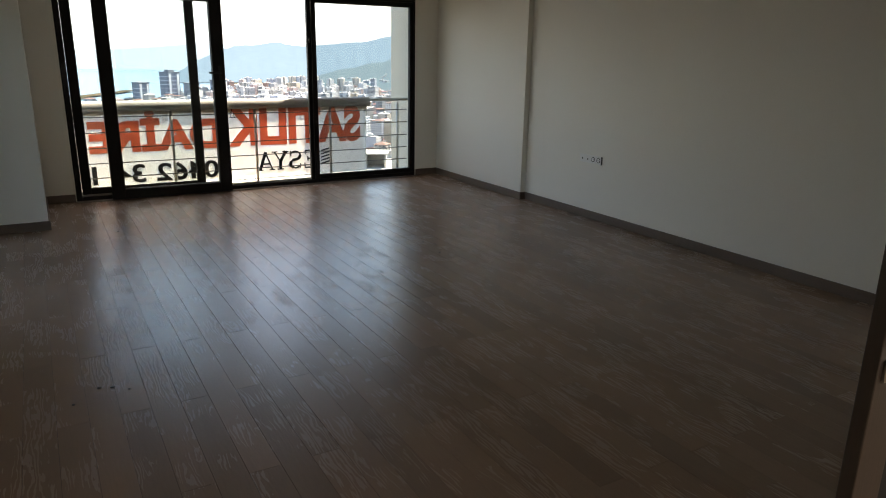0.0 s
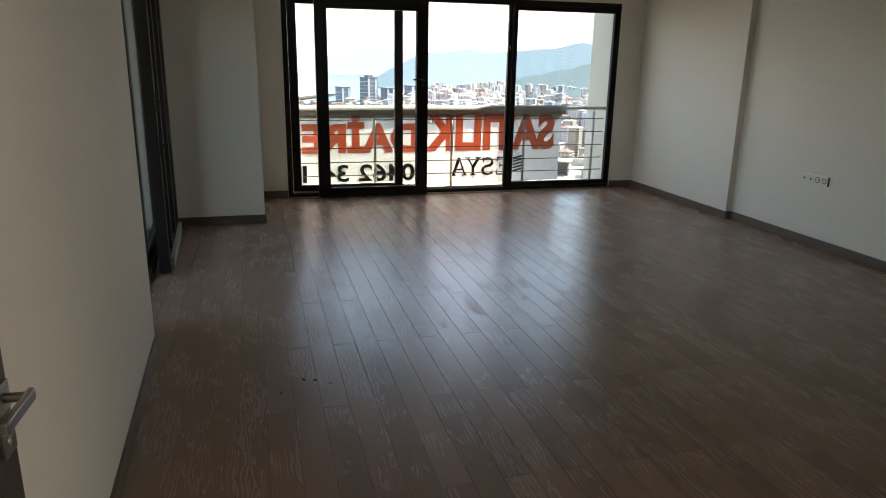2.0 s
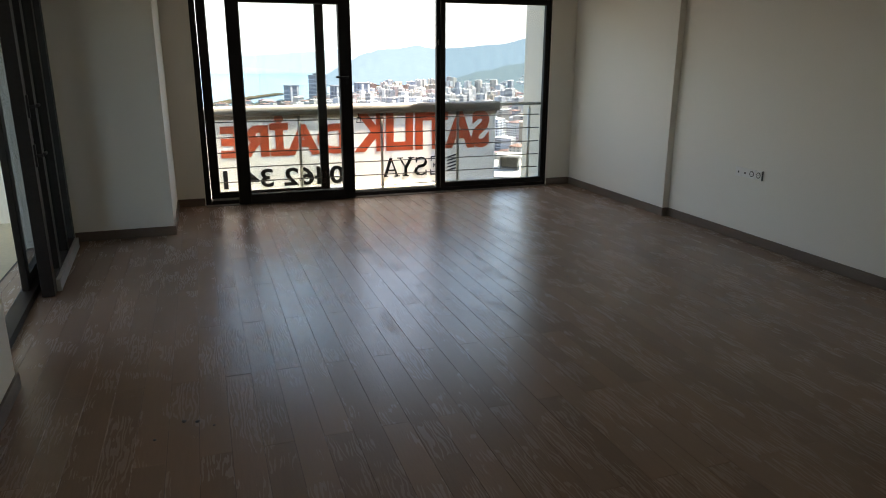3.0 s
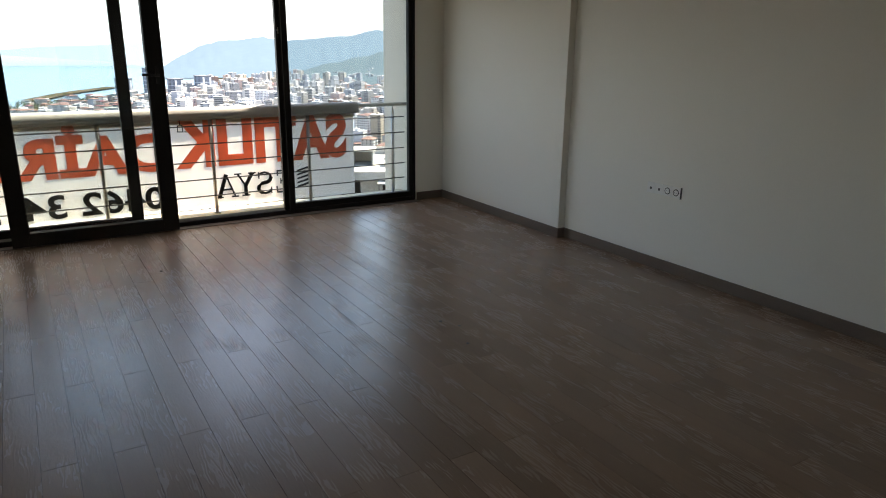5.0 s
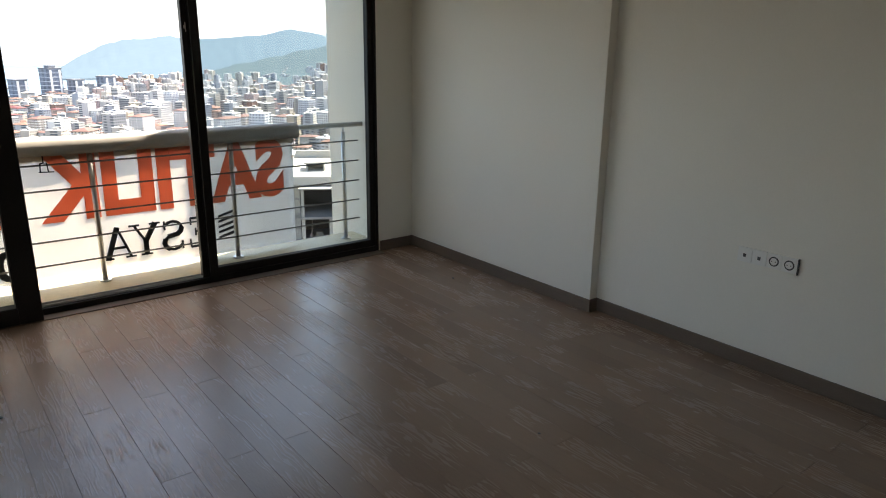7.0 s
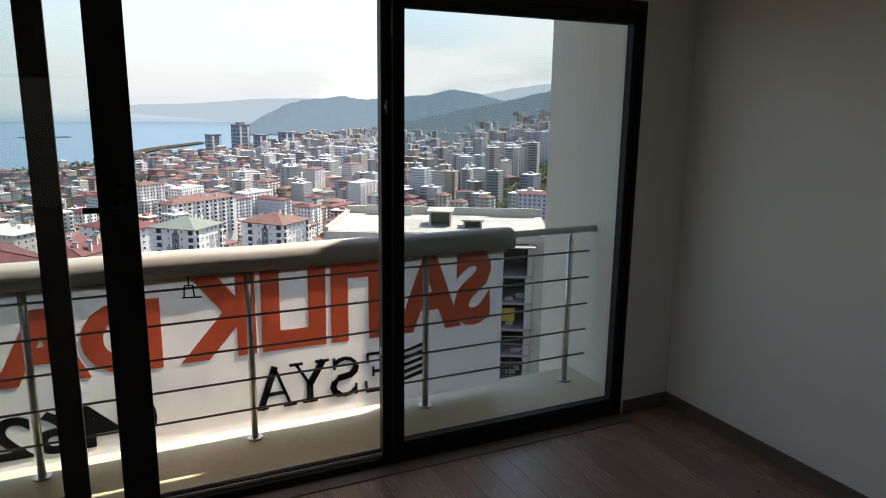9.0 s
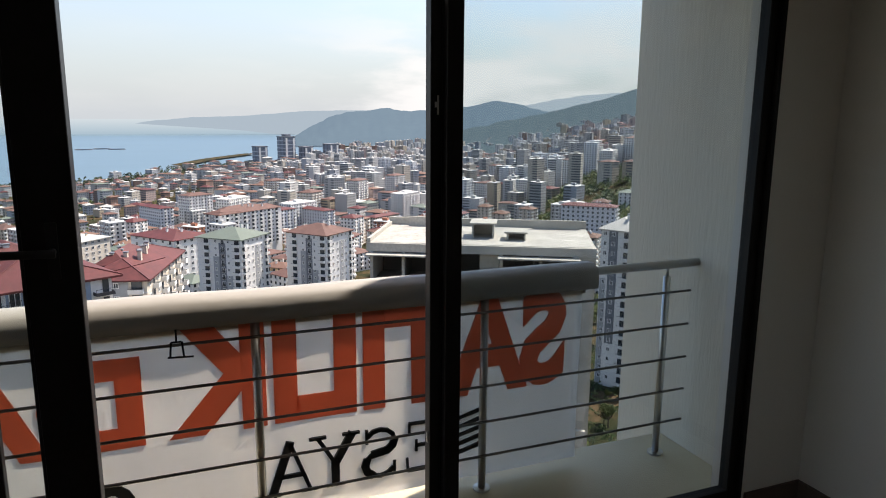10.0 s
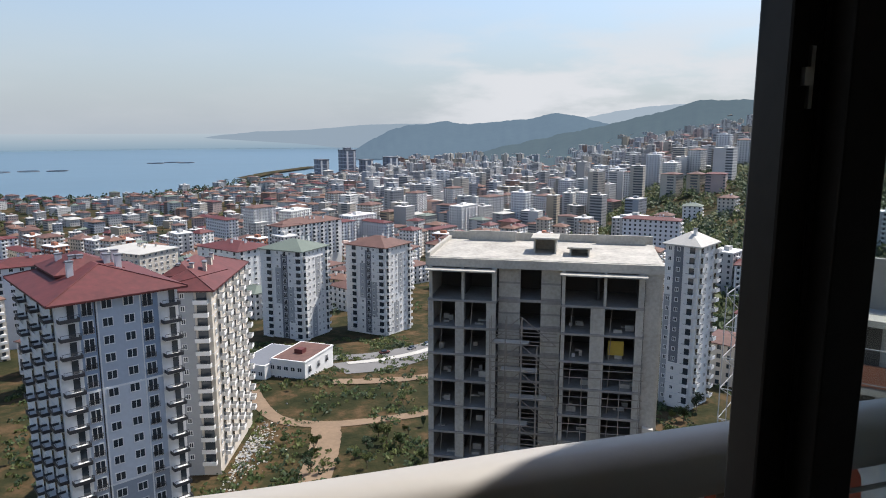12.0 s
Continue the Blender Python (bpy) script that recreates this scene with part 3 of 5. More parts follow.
def letter(name, strokes, x0, w, z0, h):
    """A printed letter of thick and thin strokes with serifs; u runs along the reading direction."""
    bm = bmesh.new()
    for (u0, v0), (u1, v1), half in strokes:
        a, b = Vector((x0 - u0 * w - 2.4, z0 + v0 * h + 0.05)), Vector((x0 - u1 * w - 2.4, z0 + v1 * h + 0.05))
        d = (b - a).normalized() * half
        q = Vector((-d.y, d.x))
        lo = [bm.verts.new((p.x, -0.009, p.y)) for p in (a - d * 0.3 - q, b + d * 0.3 - q, b + d * 0.3 + q, a - d * 0.3 + q)]
        hi = [bm.verts.new((p.co.x, 0.009, p.co.z)) for p in lo]
        bm.faces.new(lo)
        bm.faces.new(hi[::-1])
        for k in range(4):
            bm.faces.new((lo[k], hi[k], hi[(k + 1) % 4], lo[(k + 1) % 4]))
    part(name, bm, BANNER_INK, banner)


THICK, THIN, SERIF = 0.018, 0.0085, 0.006
bow = [((0.5 + 0.42 * math.cos(radians(a)), 0.74 + 0.24 * math.sin(radians(a))), (0.5 + 0.42 * math.cos(radians(a + 30)), 0.74 + 0.24 * math.sin(radians(a + 30))), 0.010 + 0.008 * (a > 150)) for a in range(30, 240, 30)]
bow += [((0.5 + 0.44 * math.cos(radians(a)), 0.26 + 0.25 * math.sin(radians(a))), (0.5 + 0.44 * math.cos(radians(a - 30)), 0.26 + 0.25 * math.sin(radians(a - 30))), 0.010 + 0.008 * (-60 < a < 60)) for a in range(60, -150, -30)]
bow += [((0.29, 0.53), (0.72, 0.48), THICK), ((0.88, 0.72), (0.88, 1.0), SERIF), ((0.08, 0.0), (0.08, 0.27), SERIF)]
letter("printed_letter", [((0.2, 0), (0.2, 1), THICK), ((0, 0), (0.95, 0), THIN), ((0, 1), (0.92, 1), THIN), ((0.2, 0.52), (0.72, 0.52), THIN), ((0.95, 0), (0.98, 0.27), SERIF), ((0.92, 1), (0.92, 0.77), SERIF), ((0.72, 0.4), (0.72, 0.64), SERIF)], 3.235, 0.175, 0.07, 0.235)
letter("printed_letter", bow, 3.015, 0.165, 0.07, 0.235)
letter("printed_letter", [((0.5, 0), (0.5, 0.46), THICK), ((0.5, 0.44), (0.12, 1), THICK), ((0.5, 0.44), (0.88, 1), THIN), ((-0.05, 1), (0.32, 1), SERIF), ((0.7, 1), (1.05, 1), SERIF), ((0.3, 0), (0.7, 0), SERIF)], 2.825, 0.205, 0.07, 0.235)
letter("printed_letter", [((0.5, 1), (0.88, 0), THICK), ((0.5, 1), (0.1, 0), THIN), ((0.24, 0.34), (0.76, 0.34), THIN), ((-0.05, 0), (0.28, 0), SERIF), ((0.7, 0), (1.08, 0), SERIF)], 2.63, 0.215, 0.07, 0.235)
# wire hanger under the hem
bm = bmesh.new()
for a, b in (((2.09, 0.90), (2.09, 0.85)), ((2.07, 0.85), (2.11, 0.85)), ((2.07, 0.85), (2.065, 0.79)), ((2.11, 0.85), (2.115, 0.79)), ((2.055, 0.79), (2.15, 0.785))):
    tube(bm, (a[0] - 2.4, -0.1, a[1] + 0.05), (b[0] - 2.4, -0.1, b[1] + 0.05), 0.004, 8)
part("wire_tie", bm, DARK, banner, "bent wire tie")

# side balcony beyond the side door
structure("side_balcony_slab", TILE, [(-2.5, -1.3, 3.0, 7.88, -0.25, -0.05)], "pale cement floor of the side balcony", "balcony floor")
# unseen ceiling and end wall, added to hold back light from the side
structure("side_shade_ceiling", RENDER_WALL, [(-2.9, -1.3, 3.0, 7.88, 2.72, 2.92)], "unseen beige ceiling added to shade the side door", "ceiling")
structure("side_shade_wall", RENDER_WALL, [(-2.9, -1.3, 2.8, 3.0, -60, 20)], "unseen beige end wall added to shade the side door", "wall")
srail = thing("balcony_railing", (-2.38, 5.4, -0.05), "steel railing of the side balcony", "railing")
for z, r in ((1.05, 0.024), (0.85, 0.0065), (0.675, 0.0065), (0.5, 0.0065), (0.325, 0.0065), (0.15, 0.0065)):
    bm = bmesh.new()
    tube(bm, (0, -2.3, z), (0, 2.35, z), r, 10)
    part("rod" if r < 0.01 else "handrail", bm, STEEL, srail)
for y in (-2.2, -1.1, 0, 1.1, 2.2):
    bm = bmesh.new()
    tube(bm, (0, y, 0), (0, y, 1.03), 0.019, 12)
    part("post", bm, STEEL, srail)

# ---------------------------------------------------------------- the town below
EYE0 = Vector((2.5, 7.5, 1.67))
SEA = -130.0
INDOORS = set(scene.objects)


def lerp(x, pts):
    return float(np.interp(x, [p[0] for p in pts], [p[1] for p in pts]))


def smooth(a, b, x):
    t = min(1.0, max(0.0, (x - a) / (b - a)))
    return t * t * (3 - 2 * t)


COAST = ((-6000, 650), (-1500, 1150), (-440, 1405), (-325, 1405), (-250, 1430), (-155, 1510), (-48, 1700), (0, 1800), (90, 1875), (165, 1850), (330, 1875), (420, 2150), (600, 2900), (720, 3500), (900, 4200), (1500, 9000))
FALL = ((0, -79), (160, -79), (220, -81), (300, -89), (450, -98), (700, -112), (1100, -123), (1500, -127), (9000, -127))
RISE = ((0, 0), (330, 0), (450, 14), (700, 50), (1000, 74), (1500, 95), (2500, 130), (5000, 130))


def land(x, y):
    """The height of the ground."""
    dx, dy = x - EYE0.x, y - EYE0.y
    r, az = math.hypot(dx, dy), math.degrees(math.atan2(dx, dy))
    z = lerp(r, FALL)
    if -90 < az < 170:
        z += lerp(r, RISE) * smooth(23, 41, az) * (1 - smooth(120, 165, az))
        z += 30 * smooth(1500, 3000, r) * smooth(14, 26, az)
    z += 1.6 * noise.noise(Vector((x / 45, y / 45, 0.3))) * smooth(60, 140, r) + 6 * noise.noise(Vector((x / 190, y / 190, 2.3))) * smooth(300, 700, r)
    if r > 600:
        z = z + (SEA - 12 - z) * smooth(-20, 60, y - lerp(x, COAST))
    return z


class Geo:
    """Boxes, sheets and roofs gathered into one mesh."""

    def __init__(self):
        self.v, self.f, self.m = [], [], []

    def add(self, verts, faces, mi=0):
        b = len(self.v)
        self.v += [tuple(p) for p in verts]
        self.f += [tuple(i + b for i in f) for f in faces]
        self.m += [mi] * len(faces)

    def box(self, x0, x1, y0, y1, z0, z1, mi=0, m=None, bottom=True):
        p = [(x0, y0, z0), (x1, y0, z0), (x1, y1, z0), (x0, y1, z0), (x0, y0, z1), (x1, y0, z1), (x1, y1, z1), (x0, y1, z1)]
        if m is not None:
            p = [m @ Vector(q) for q in p]
        f = [(0, 1, 5, 4), (1, 2, 6, 5), (2, 3, 7, 6), (3, 0, 4, 7), (4, 5, 6, 7)] + ([(3, 2, 1, 0)] if bottom else [])
        self.add(p, f, mi)

    def hip(self, x0, x1, y0, y1, z, h, over=0.8, mi=0, m=None, edge=0.35):
        """A hipped roof with an eaves board."""
        a0, a1, b0, b1 = x0 - over, x1 + over, y0 - over, y1 + over
        s = min(a1 - a0, b1 - b0) * 0.5
        if a1 - a0 > b1 - b0:
            r0, r1 = (a0 + s, (b0 + b1) / 2, z + h), (a1 - s, (b0 + b1) / 2, z + h)
            top = [(4, 5, 9, 8), (5, 6, 9), (6, 7, 8, 9), (7, 4, 8)]
        else:
            r0, r1 = ((a0 + a1) / 2, b0 + s, z + h), ((a0 + a1) / 2, b1 - s, z + h)
            top = [(4, 5, 8), (5, 6, 9, 8), (6, 7, 9), (7, 4, 8, 9)]
        p = [(a0, b0, z - edge), (a1, b0, z - edge), (a1, b1, z - edge), (a0, b1, z - edge), (a0, b0, z), (a1, b0, z), (a1, b1, z), (a0, b1, z), r0, r1]
        if m is not None:
            p = [m @ Vector(q) for q in p]
        self.add(p, [(3, 2, 1, 0), (0, 1, 5, 4), (1, 2, 6, 5), (2, 3, 7, 6), (3, 0, 4, 7)] + top, mi)

    def rod(self, a, b, r, mi=0):
        a, b = Vector(a), Vector(b)
        d = (b - a).normalized()
        u = d.orthogonal().normalized() * r
        w = d.cross(u)
        ring = [u, w, -u, -w]
        self.add([a + q for q in ring] + [b + q for q in ring], [(i, (i + 1) % 4, 4 + (i + 1) % 4, 4 + i) for i in range(4)] + [(7, 6, 5, 4), (0, 1, 2, 3)], mi)

    def mesh(self, name, mats):
        me = bpy.data.meshes.new(name)
        me.from_pydata(self.v, [], self.f)
        for m in mats if isinstance(mats, (list, tuple)) else [mats]:
            me.materials.append(m)
        me.polygons.foreach_set("material_index", self.m)
        me.update()
        return me


def piece(name, me, parent=None, at=(0, 0, 0), turn=0.0, label=""):
    ob = new(name, me)
    ob.parent = parent
    ob.matrix_basis = pose(*at, 0, 0, turn)
    return tagged(ob, label)


def paint(name, c, rough=0.8, vary=0.1, fine=1.5, coarse=0.12, random=0.0):
    return material(name, c, rough, vary=vary, fine=fine, coarse=coarse, bump=0, random=random, coords="World")


def ground_material():
    m = material("open_ground", (0.2, 0.2, 0.2), 0.95, vary=0.3, fine=0.5, coarse=0.03, bump=0.6, depth=0.4, coords="World", spec=0.1)
    n, l = m.node_tree.nodes, m.node_tree.links
    b = n["Principled BSDF"]
    geo, t1, t2, ramp = n.new("ShaderNodeNewGeometry"), n.new("ShaderNodeTexNoise"), n.new("ShaderNodeTexNoise"), n.new("ShaderNodeValToRGB")
    t1.inputs["Scale"].default_value, t1.inputs["Detail"].default_value = 0.06, 11
    t1.inputs["Roughness"].default_value = 0.74
    l.new(geo.outputs["Position"], t1.inputs["Vector"])
    l.new(t1.outputs["Fac"], ramp.inputs[0])
    e = ramp.color_ramp.elements
    e[0].position, e[0].color = 0.38, (0.018, 0.022, 0.009, 1)
    e[1].position, e[1].color = 0.7, (0.14, 0.092, 0.052, 1)
    for p, c in ((0.48, (0.034, 0.033, 0.014, 1)), (0.57, (0.085, 0.055, 0.028, 1))):
        x = e.new(p)
        x.color = c
    l.new(ramp.outputs[0], b.inputs["Base Color"])
    return m


GROUND = ground_material()
WHITE = paint("white_render", (0.72, 0.705, 0.68))
CREAM = paint("cream_render", (0.56, 0.50, 0.42))
BLUE = paint("blue_grey_cladding", (0.27, 0.335, 0.43))
BLUE_L = paint("light_blue_grey_cladding", (0.44, 0.48, 0.54))
MIDBLUE = paint("slate_cladding", (0.30, 0.325, 0.36))
PALE = paint("pale_grey_cladding", (0.58, 0.60, 0.63))
GREY = paint("dark_grey_panel", (0.16, 0.17, 0.19))
MID = paint("mid_grey_panel", (0.33, 0.34, 0.35))
RED = paint("red_metal_roof", (0.105, 0.022, 0.02), 0.65, 0.4, 0.9, 0.25)
DULL = paint("brown_red_roof", (0.125, 0.062, 0.048), 0.75, 0.4, 0.9, 0.2)
GREEN = paint("grey_green_roof", (0.13, 0.16, 0.13), 0.7, 0.2)
PALEROOF = paint("pale_roof", (0.46, 0.44, 0.40), 0.7, 0.15)
CONC = paint("raw_concrete", (0.41, 0.385, 0.335), 0.9, 0.3, 3, 0.4)
SLAB = paint("weathered_slab_edge", (0.27, 0.255, 0.235), 0.9, 0.25, 3, 0.4)
CONCROOF = paint("concrete_roof", (0.40, 0.375, 0.33), 0.9, 0.45, 2, 0.35)
BRICK = paint("hollow_brick", (0.34, 0.14, 0.085), 0.9, 0.2, 6, 0.5)
# near-black colour stands in for shade inside open floors and windows
INNER_SHADE = paint("interior_shade", (0.07, 0.065, 0.06), 0.9)
SCAF = paint("rusty_scaffold_tube", (0.25, 0.22, 0.19), 0.6)
DGLASS = material("dark_window_glass", (0.035, 0.045, 0.055), 0.12, vary=0.3, fine=2, coarse=0.3, bump=0, coords="World")
FRAMEW = paint("white_window_frame", (0.75, 0.74, 0.72))
IRON = paint("dark_railing", (0.04, 0.04, 0.045), 0.5)
DIRT = material("dirt_road", (0.21, 0.145, 0.092), 0.95, vary=0.25, fine=0.9, coarse=0.12, bump=0.5, depth=0.1, coords="World")
ASPH = material("asphalt", (0.16, 0.155, 0.15), 0.9, vary=0.2, fine=2, coarse=0.1, bump=0.2, coords="World")
LEAF = [material("leaves_%d" % i, c, 0.6, vary=0.4, fine=1.2, coarse=0.2, bump=0, coords="World", spec=0.2) for i, c in enumerate(((0.05, 0.075, 0.025), (0.085, 0.10, 0.03), (0.04, 0.06, 0.03)))]
BARK = paint("bark", (0.12, 0.09, 0.065), 0.9)

# ground: one sheet round the tower out to the horizon
rs = [0, 20, 40, 60, 80, 100, 115, 130, 145, 160, 175, 190, 205, 220, 235, 250, 270, 290, 310, 335, 360, 390, 420, 460, 500, 550, 600, 660, 720, 790, 860, 940, 1020, 1100, 1180, 1260, 1340, 1420, 1500, 1580, 1660, 1760, 1880, 2000, 2150, 2300, 2500, 2700, 2950, 3200, 3500, 3800, 4200, 4600, 4900]
azs = list(range(-180, -28, 8)) + [a * 0.75 for a in range(-37, 74)] + list(range(60, 180, 8))
g = Geo()
for r in rs:
    for a in azs:
        x, y = EYE0.x + r * math.sin(radians(a)), EYE0.y + r * math.cos(radians(a))
        g.v.append((x, y, land(x, y)))
na = len(azs)
for i in range(len(rs) - 1):
    for j in range(na):
        k = (j + 1) % na
        g.f.append((i * na + j, i * na + k, (i + 1) * na + k, (i + 1) * na + j))
        g.m.append(0)
me = g.mesh("ground", GROUND)
me.polygons.foreach_set("use_smooth", [True] * len(me.polygons))
me.flip_normals()
tagged(piece("ground", me), "grass, dry soil and scrub sloping down to the sea", "ground", kind="structure")

# the sea, and an added glowing strip for its far edge in the haze
SEAMAT = material("sea_water", (0.09, 0.155, 0.205), 0.36, vary=0.12, fine=0.02, coarse=0.002, bump=0.15, depth=1.0, coords="World", stretch=(1, 3, 1))
g = Geo()
ring = [(4950 * math.sin(radians(a)), 4950 * math.cos(radians(a)), SEA) for a in range(-70, 31, 2)]
g.add([(-300, 600, SEA)] + ring, [(0, i + 1, i) for i in range(1, len(ring))])
tagged(piece("water", g.mesh("water", SEAMAT)), "calm blue sea reaching to the horizon", "sea", kind="structure")


def haze_glow(name, colour, strength, base=0.0, dark=(0, 0, 0)):
    """Far distance: the haze of thick air is put into a backdrop's emission."""
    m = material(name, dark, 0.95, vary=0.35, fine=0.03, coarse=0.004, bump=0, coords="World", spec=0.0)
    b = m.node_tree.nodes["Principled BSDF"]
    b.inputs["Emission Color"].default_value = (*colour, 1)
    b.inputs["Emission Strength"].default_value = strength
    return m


# added upright strip fills the gap from the sea sheet to the horizon
HAZE_SEA = haze_glow("far_sea_haze_glow", (0.19, 0.26, 0.31), 1.0)
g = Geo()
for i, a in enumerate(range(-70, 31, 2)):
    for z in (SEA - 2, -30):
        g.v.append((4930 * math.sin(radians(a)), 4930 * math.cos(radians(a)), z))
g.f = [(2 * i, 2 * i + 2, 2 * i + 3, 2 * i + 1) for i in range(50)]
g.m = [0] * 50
# emission pales with height to imitate haze
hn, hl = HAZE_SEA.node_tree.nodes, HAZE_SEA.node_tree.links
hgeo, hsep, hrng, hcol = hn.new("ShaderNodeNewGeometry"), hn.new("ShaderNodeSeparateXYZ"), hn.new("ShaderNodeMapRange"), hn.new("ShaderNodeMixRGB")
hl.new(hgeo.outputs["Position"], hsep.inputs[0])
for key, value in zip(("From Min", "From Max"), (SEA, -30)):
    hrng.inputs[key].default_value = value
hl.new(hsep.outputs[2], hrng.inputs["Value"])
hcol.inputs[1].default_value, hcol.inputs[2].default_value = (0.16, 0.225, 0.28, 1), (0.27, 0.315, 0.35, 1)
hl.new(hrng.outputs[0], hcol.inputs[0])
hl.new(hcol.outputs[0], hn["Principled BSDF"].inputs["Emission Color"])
tagged(piece("backdrop", g.mesh("backdrop", HAZE_SEA)), "added glowing strip for the pale hazy far edge of the sea", "sea", kind="structure")


def ridge(label, r, depth, prof, mat, rough, seed, foot):
    """A far hill: its crest by azimuth and elevation in degrees, with slopes falling to both sides."""
    g = Geo()
    a0, a1 = prof[0][0], prof[-1][0]
    n, rows = 160, 14
    for i in range(n + 1):
        a = a0 + (a1 - a0) * i / n
        crest = EYE0.z + r * math.tan(radians(lerp(a, prof))) + rough * (noise.noise(Vector((a * 0.8, seed, 0))) + 0.6 * noise.noise(Vector((a * 3, seed, 1))) + 0.35 * noise.noise(Vector((a * 11, seed, 5))))
        low = foot if isinstance(foot, (int, float)) else EYE0.z + r * math.tan(radians(lerp(a, foot)))
        for j in range(rows + 1):
            t = j / rows
            rr = r - depth * (1 - t)
            z = low + (crest - low) * t ** 0.8 + rough * 1.6 * noise.noise(Vector((a * 1.7, seed + t * 3, 2))) * math.sin(math.pi * t)
            g.v.append((EYE0.x + rr * math.sin(radians(a)), EYE0.y + rr * math.cos(radians(a)), z))
    w = rows + 1
    for i in range(n):
        for j in range(rows):
            g.f.append((i * w + j, (i + 1) * w + j, (i + 1) * w + j + 1, i * w + j + 1))
            g.m.append(0)
    me = g.mesh("hill", mat)
    me.polygons.foreach_set("use_smooth", [True] * len(me.polygons))
    tagged(piece("backdrop", me), label, "hills", kind="structure")


# the blue of the haze is emitted by the hill materials themselves
HILL_FAR = haze_glow("hill_haze_far", (0.48, 0.60, 0.72), 0.36, dark=(0.012, 0.015, 0.018))
HILL_MID = haze_glow("hill_haze_middle", (0.29, 0.42, 0.58), 0.28, dark=(0.014, 0.02, 0.018))
HILL_NEAR = haze_glow("hill_haze_near", (0.25, 0.35, 0.46), 0.25, dark=(0.014, 0.02, 0.014))
HILL_BACK = haze_glow("hill_haze_back", (0.5, 0.6, 0.7), 0.42, dark=(0.01, 0.013, 0.015))
ridge("long low headland across the bay, emissive blue haze", 4922, 6, [(-3.2, -0.66), (-2.6, -0.56), (-1.4, -0.43), (0.7, -0.21), (4.7, -0.08), (9.2, 0.32), (12.6, 0.41), (16, 0.45), (20, 0.3)], HILL_FAR, 3, 3.1, [(-3.2, -0.68), (-2.9, -0.72), (4.6, -1.21), (10, -1.87), (20, -2)])
ridge("mountain far behind the wooded hills, emissive pale haze", 4600, 500, [(22, -0.1), (27, 0.88), (28.3, 1.14), (31.2, 1.64), (33.4, 1.84), (38, 1.9), (48, 1.8)], HILL_BACK, 6, 8.7, -60)
ridge("wooded hills behind the town, emissive blue haze", 3700, 700, [(7.6, -2.3), (8.7, -1.5), (10.1, -0.77), (11.5, -0.05), (12.9, 0.32), (16.1, 0.63), (17.9, 0.4), (20.2, 0.54), (22.5, 0.76), (24.95, 1.29), (27, 0.92), (28.1, 0.56), (30.1, 0.12), (40, -0.2)], HILL_MID, 6, 1.7, -125)
ridge("dark green wooded hill above the town, emissive blue haze", 2600, 900, [(16, -2.7), (20.3, -1.51), (23.9, -0.73), (28.7, 0.34), (31.2, 0.86), (33.1, 1.32), (35.7, 2.19), (37.3, 2.17), (40.3, 2.12), (46, 2.6), (56, 3.0)], HILL_NEAR, 5, 5.3, -150)


# ------------------------------------------------ windows and balconies that many houses share
FITTINGS = {}


def window_mesh(w, h, tall=False, frame_mat=FRAMEW):
    """A window's frame; its pane and its guard rail are kept as fittings."""
    g, pane, guard = Geo(), Geo(), Geo()
    t = 0.14
    for x0, x1, z0, z1 in ((-w / 2, -w / 2 + t, 0, h), (w / 2 - t, w / 2, 0, h), (-w / 2 + t, w / 2 - t, 0, t), (-w / 2 + t, w / 2 - t, h - t, h), (-0.05, 0.05, t, h - t)):
        g.box(x0, x1, -0.1, 0.0, z0, z1)
    pane.box(-w / 2 + t, w / 2 - t, -0.03, 0.0, t, h - t)
    me = g.mesh("window", frame_mat)
    FITTINGS[me.name] = [("pane", pane.mesh("pane", DGLASS), "dark window glass")]
    if tall:
        for z in (0.25, 0.55, 0.85, 1.0):
            guard.box(-w / 2, w / 2, -0.22, -0.17, z, z + 0.06)
        for i in range(8):
            x = -w / 2 + w * i / 7
            guard.box(x - 0.03, x + 0.03, -0.21, -0.17, 0.05, 1.0)
        FITTINGS[me.name].append(("guard_rail", guard.mesh("guard_rail", IRON), "dark iron guard rail"))
    return me


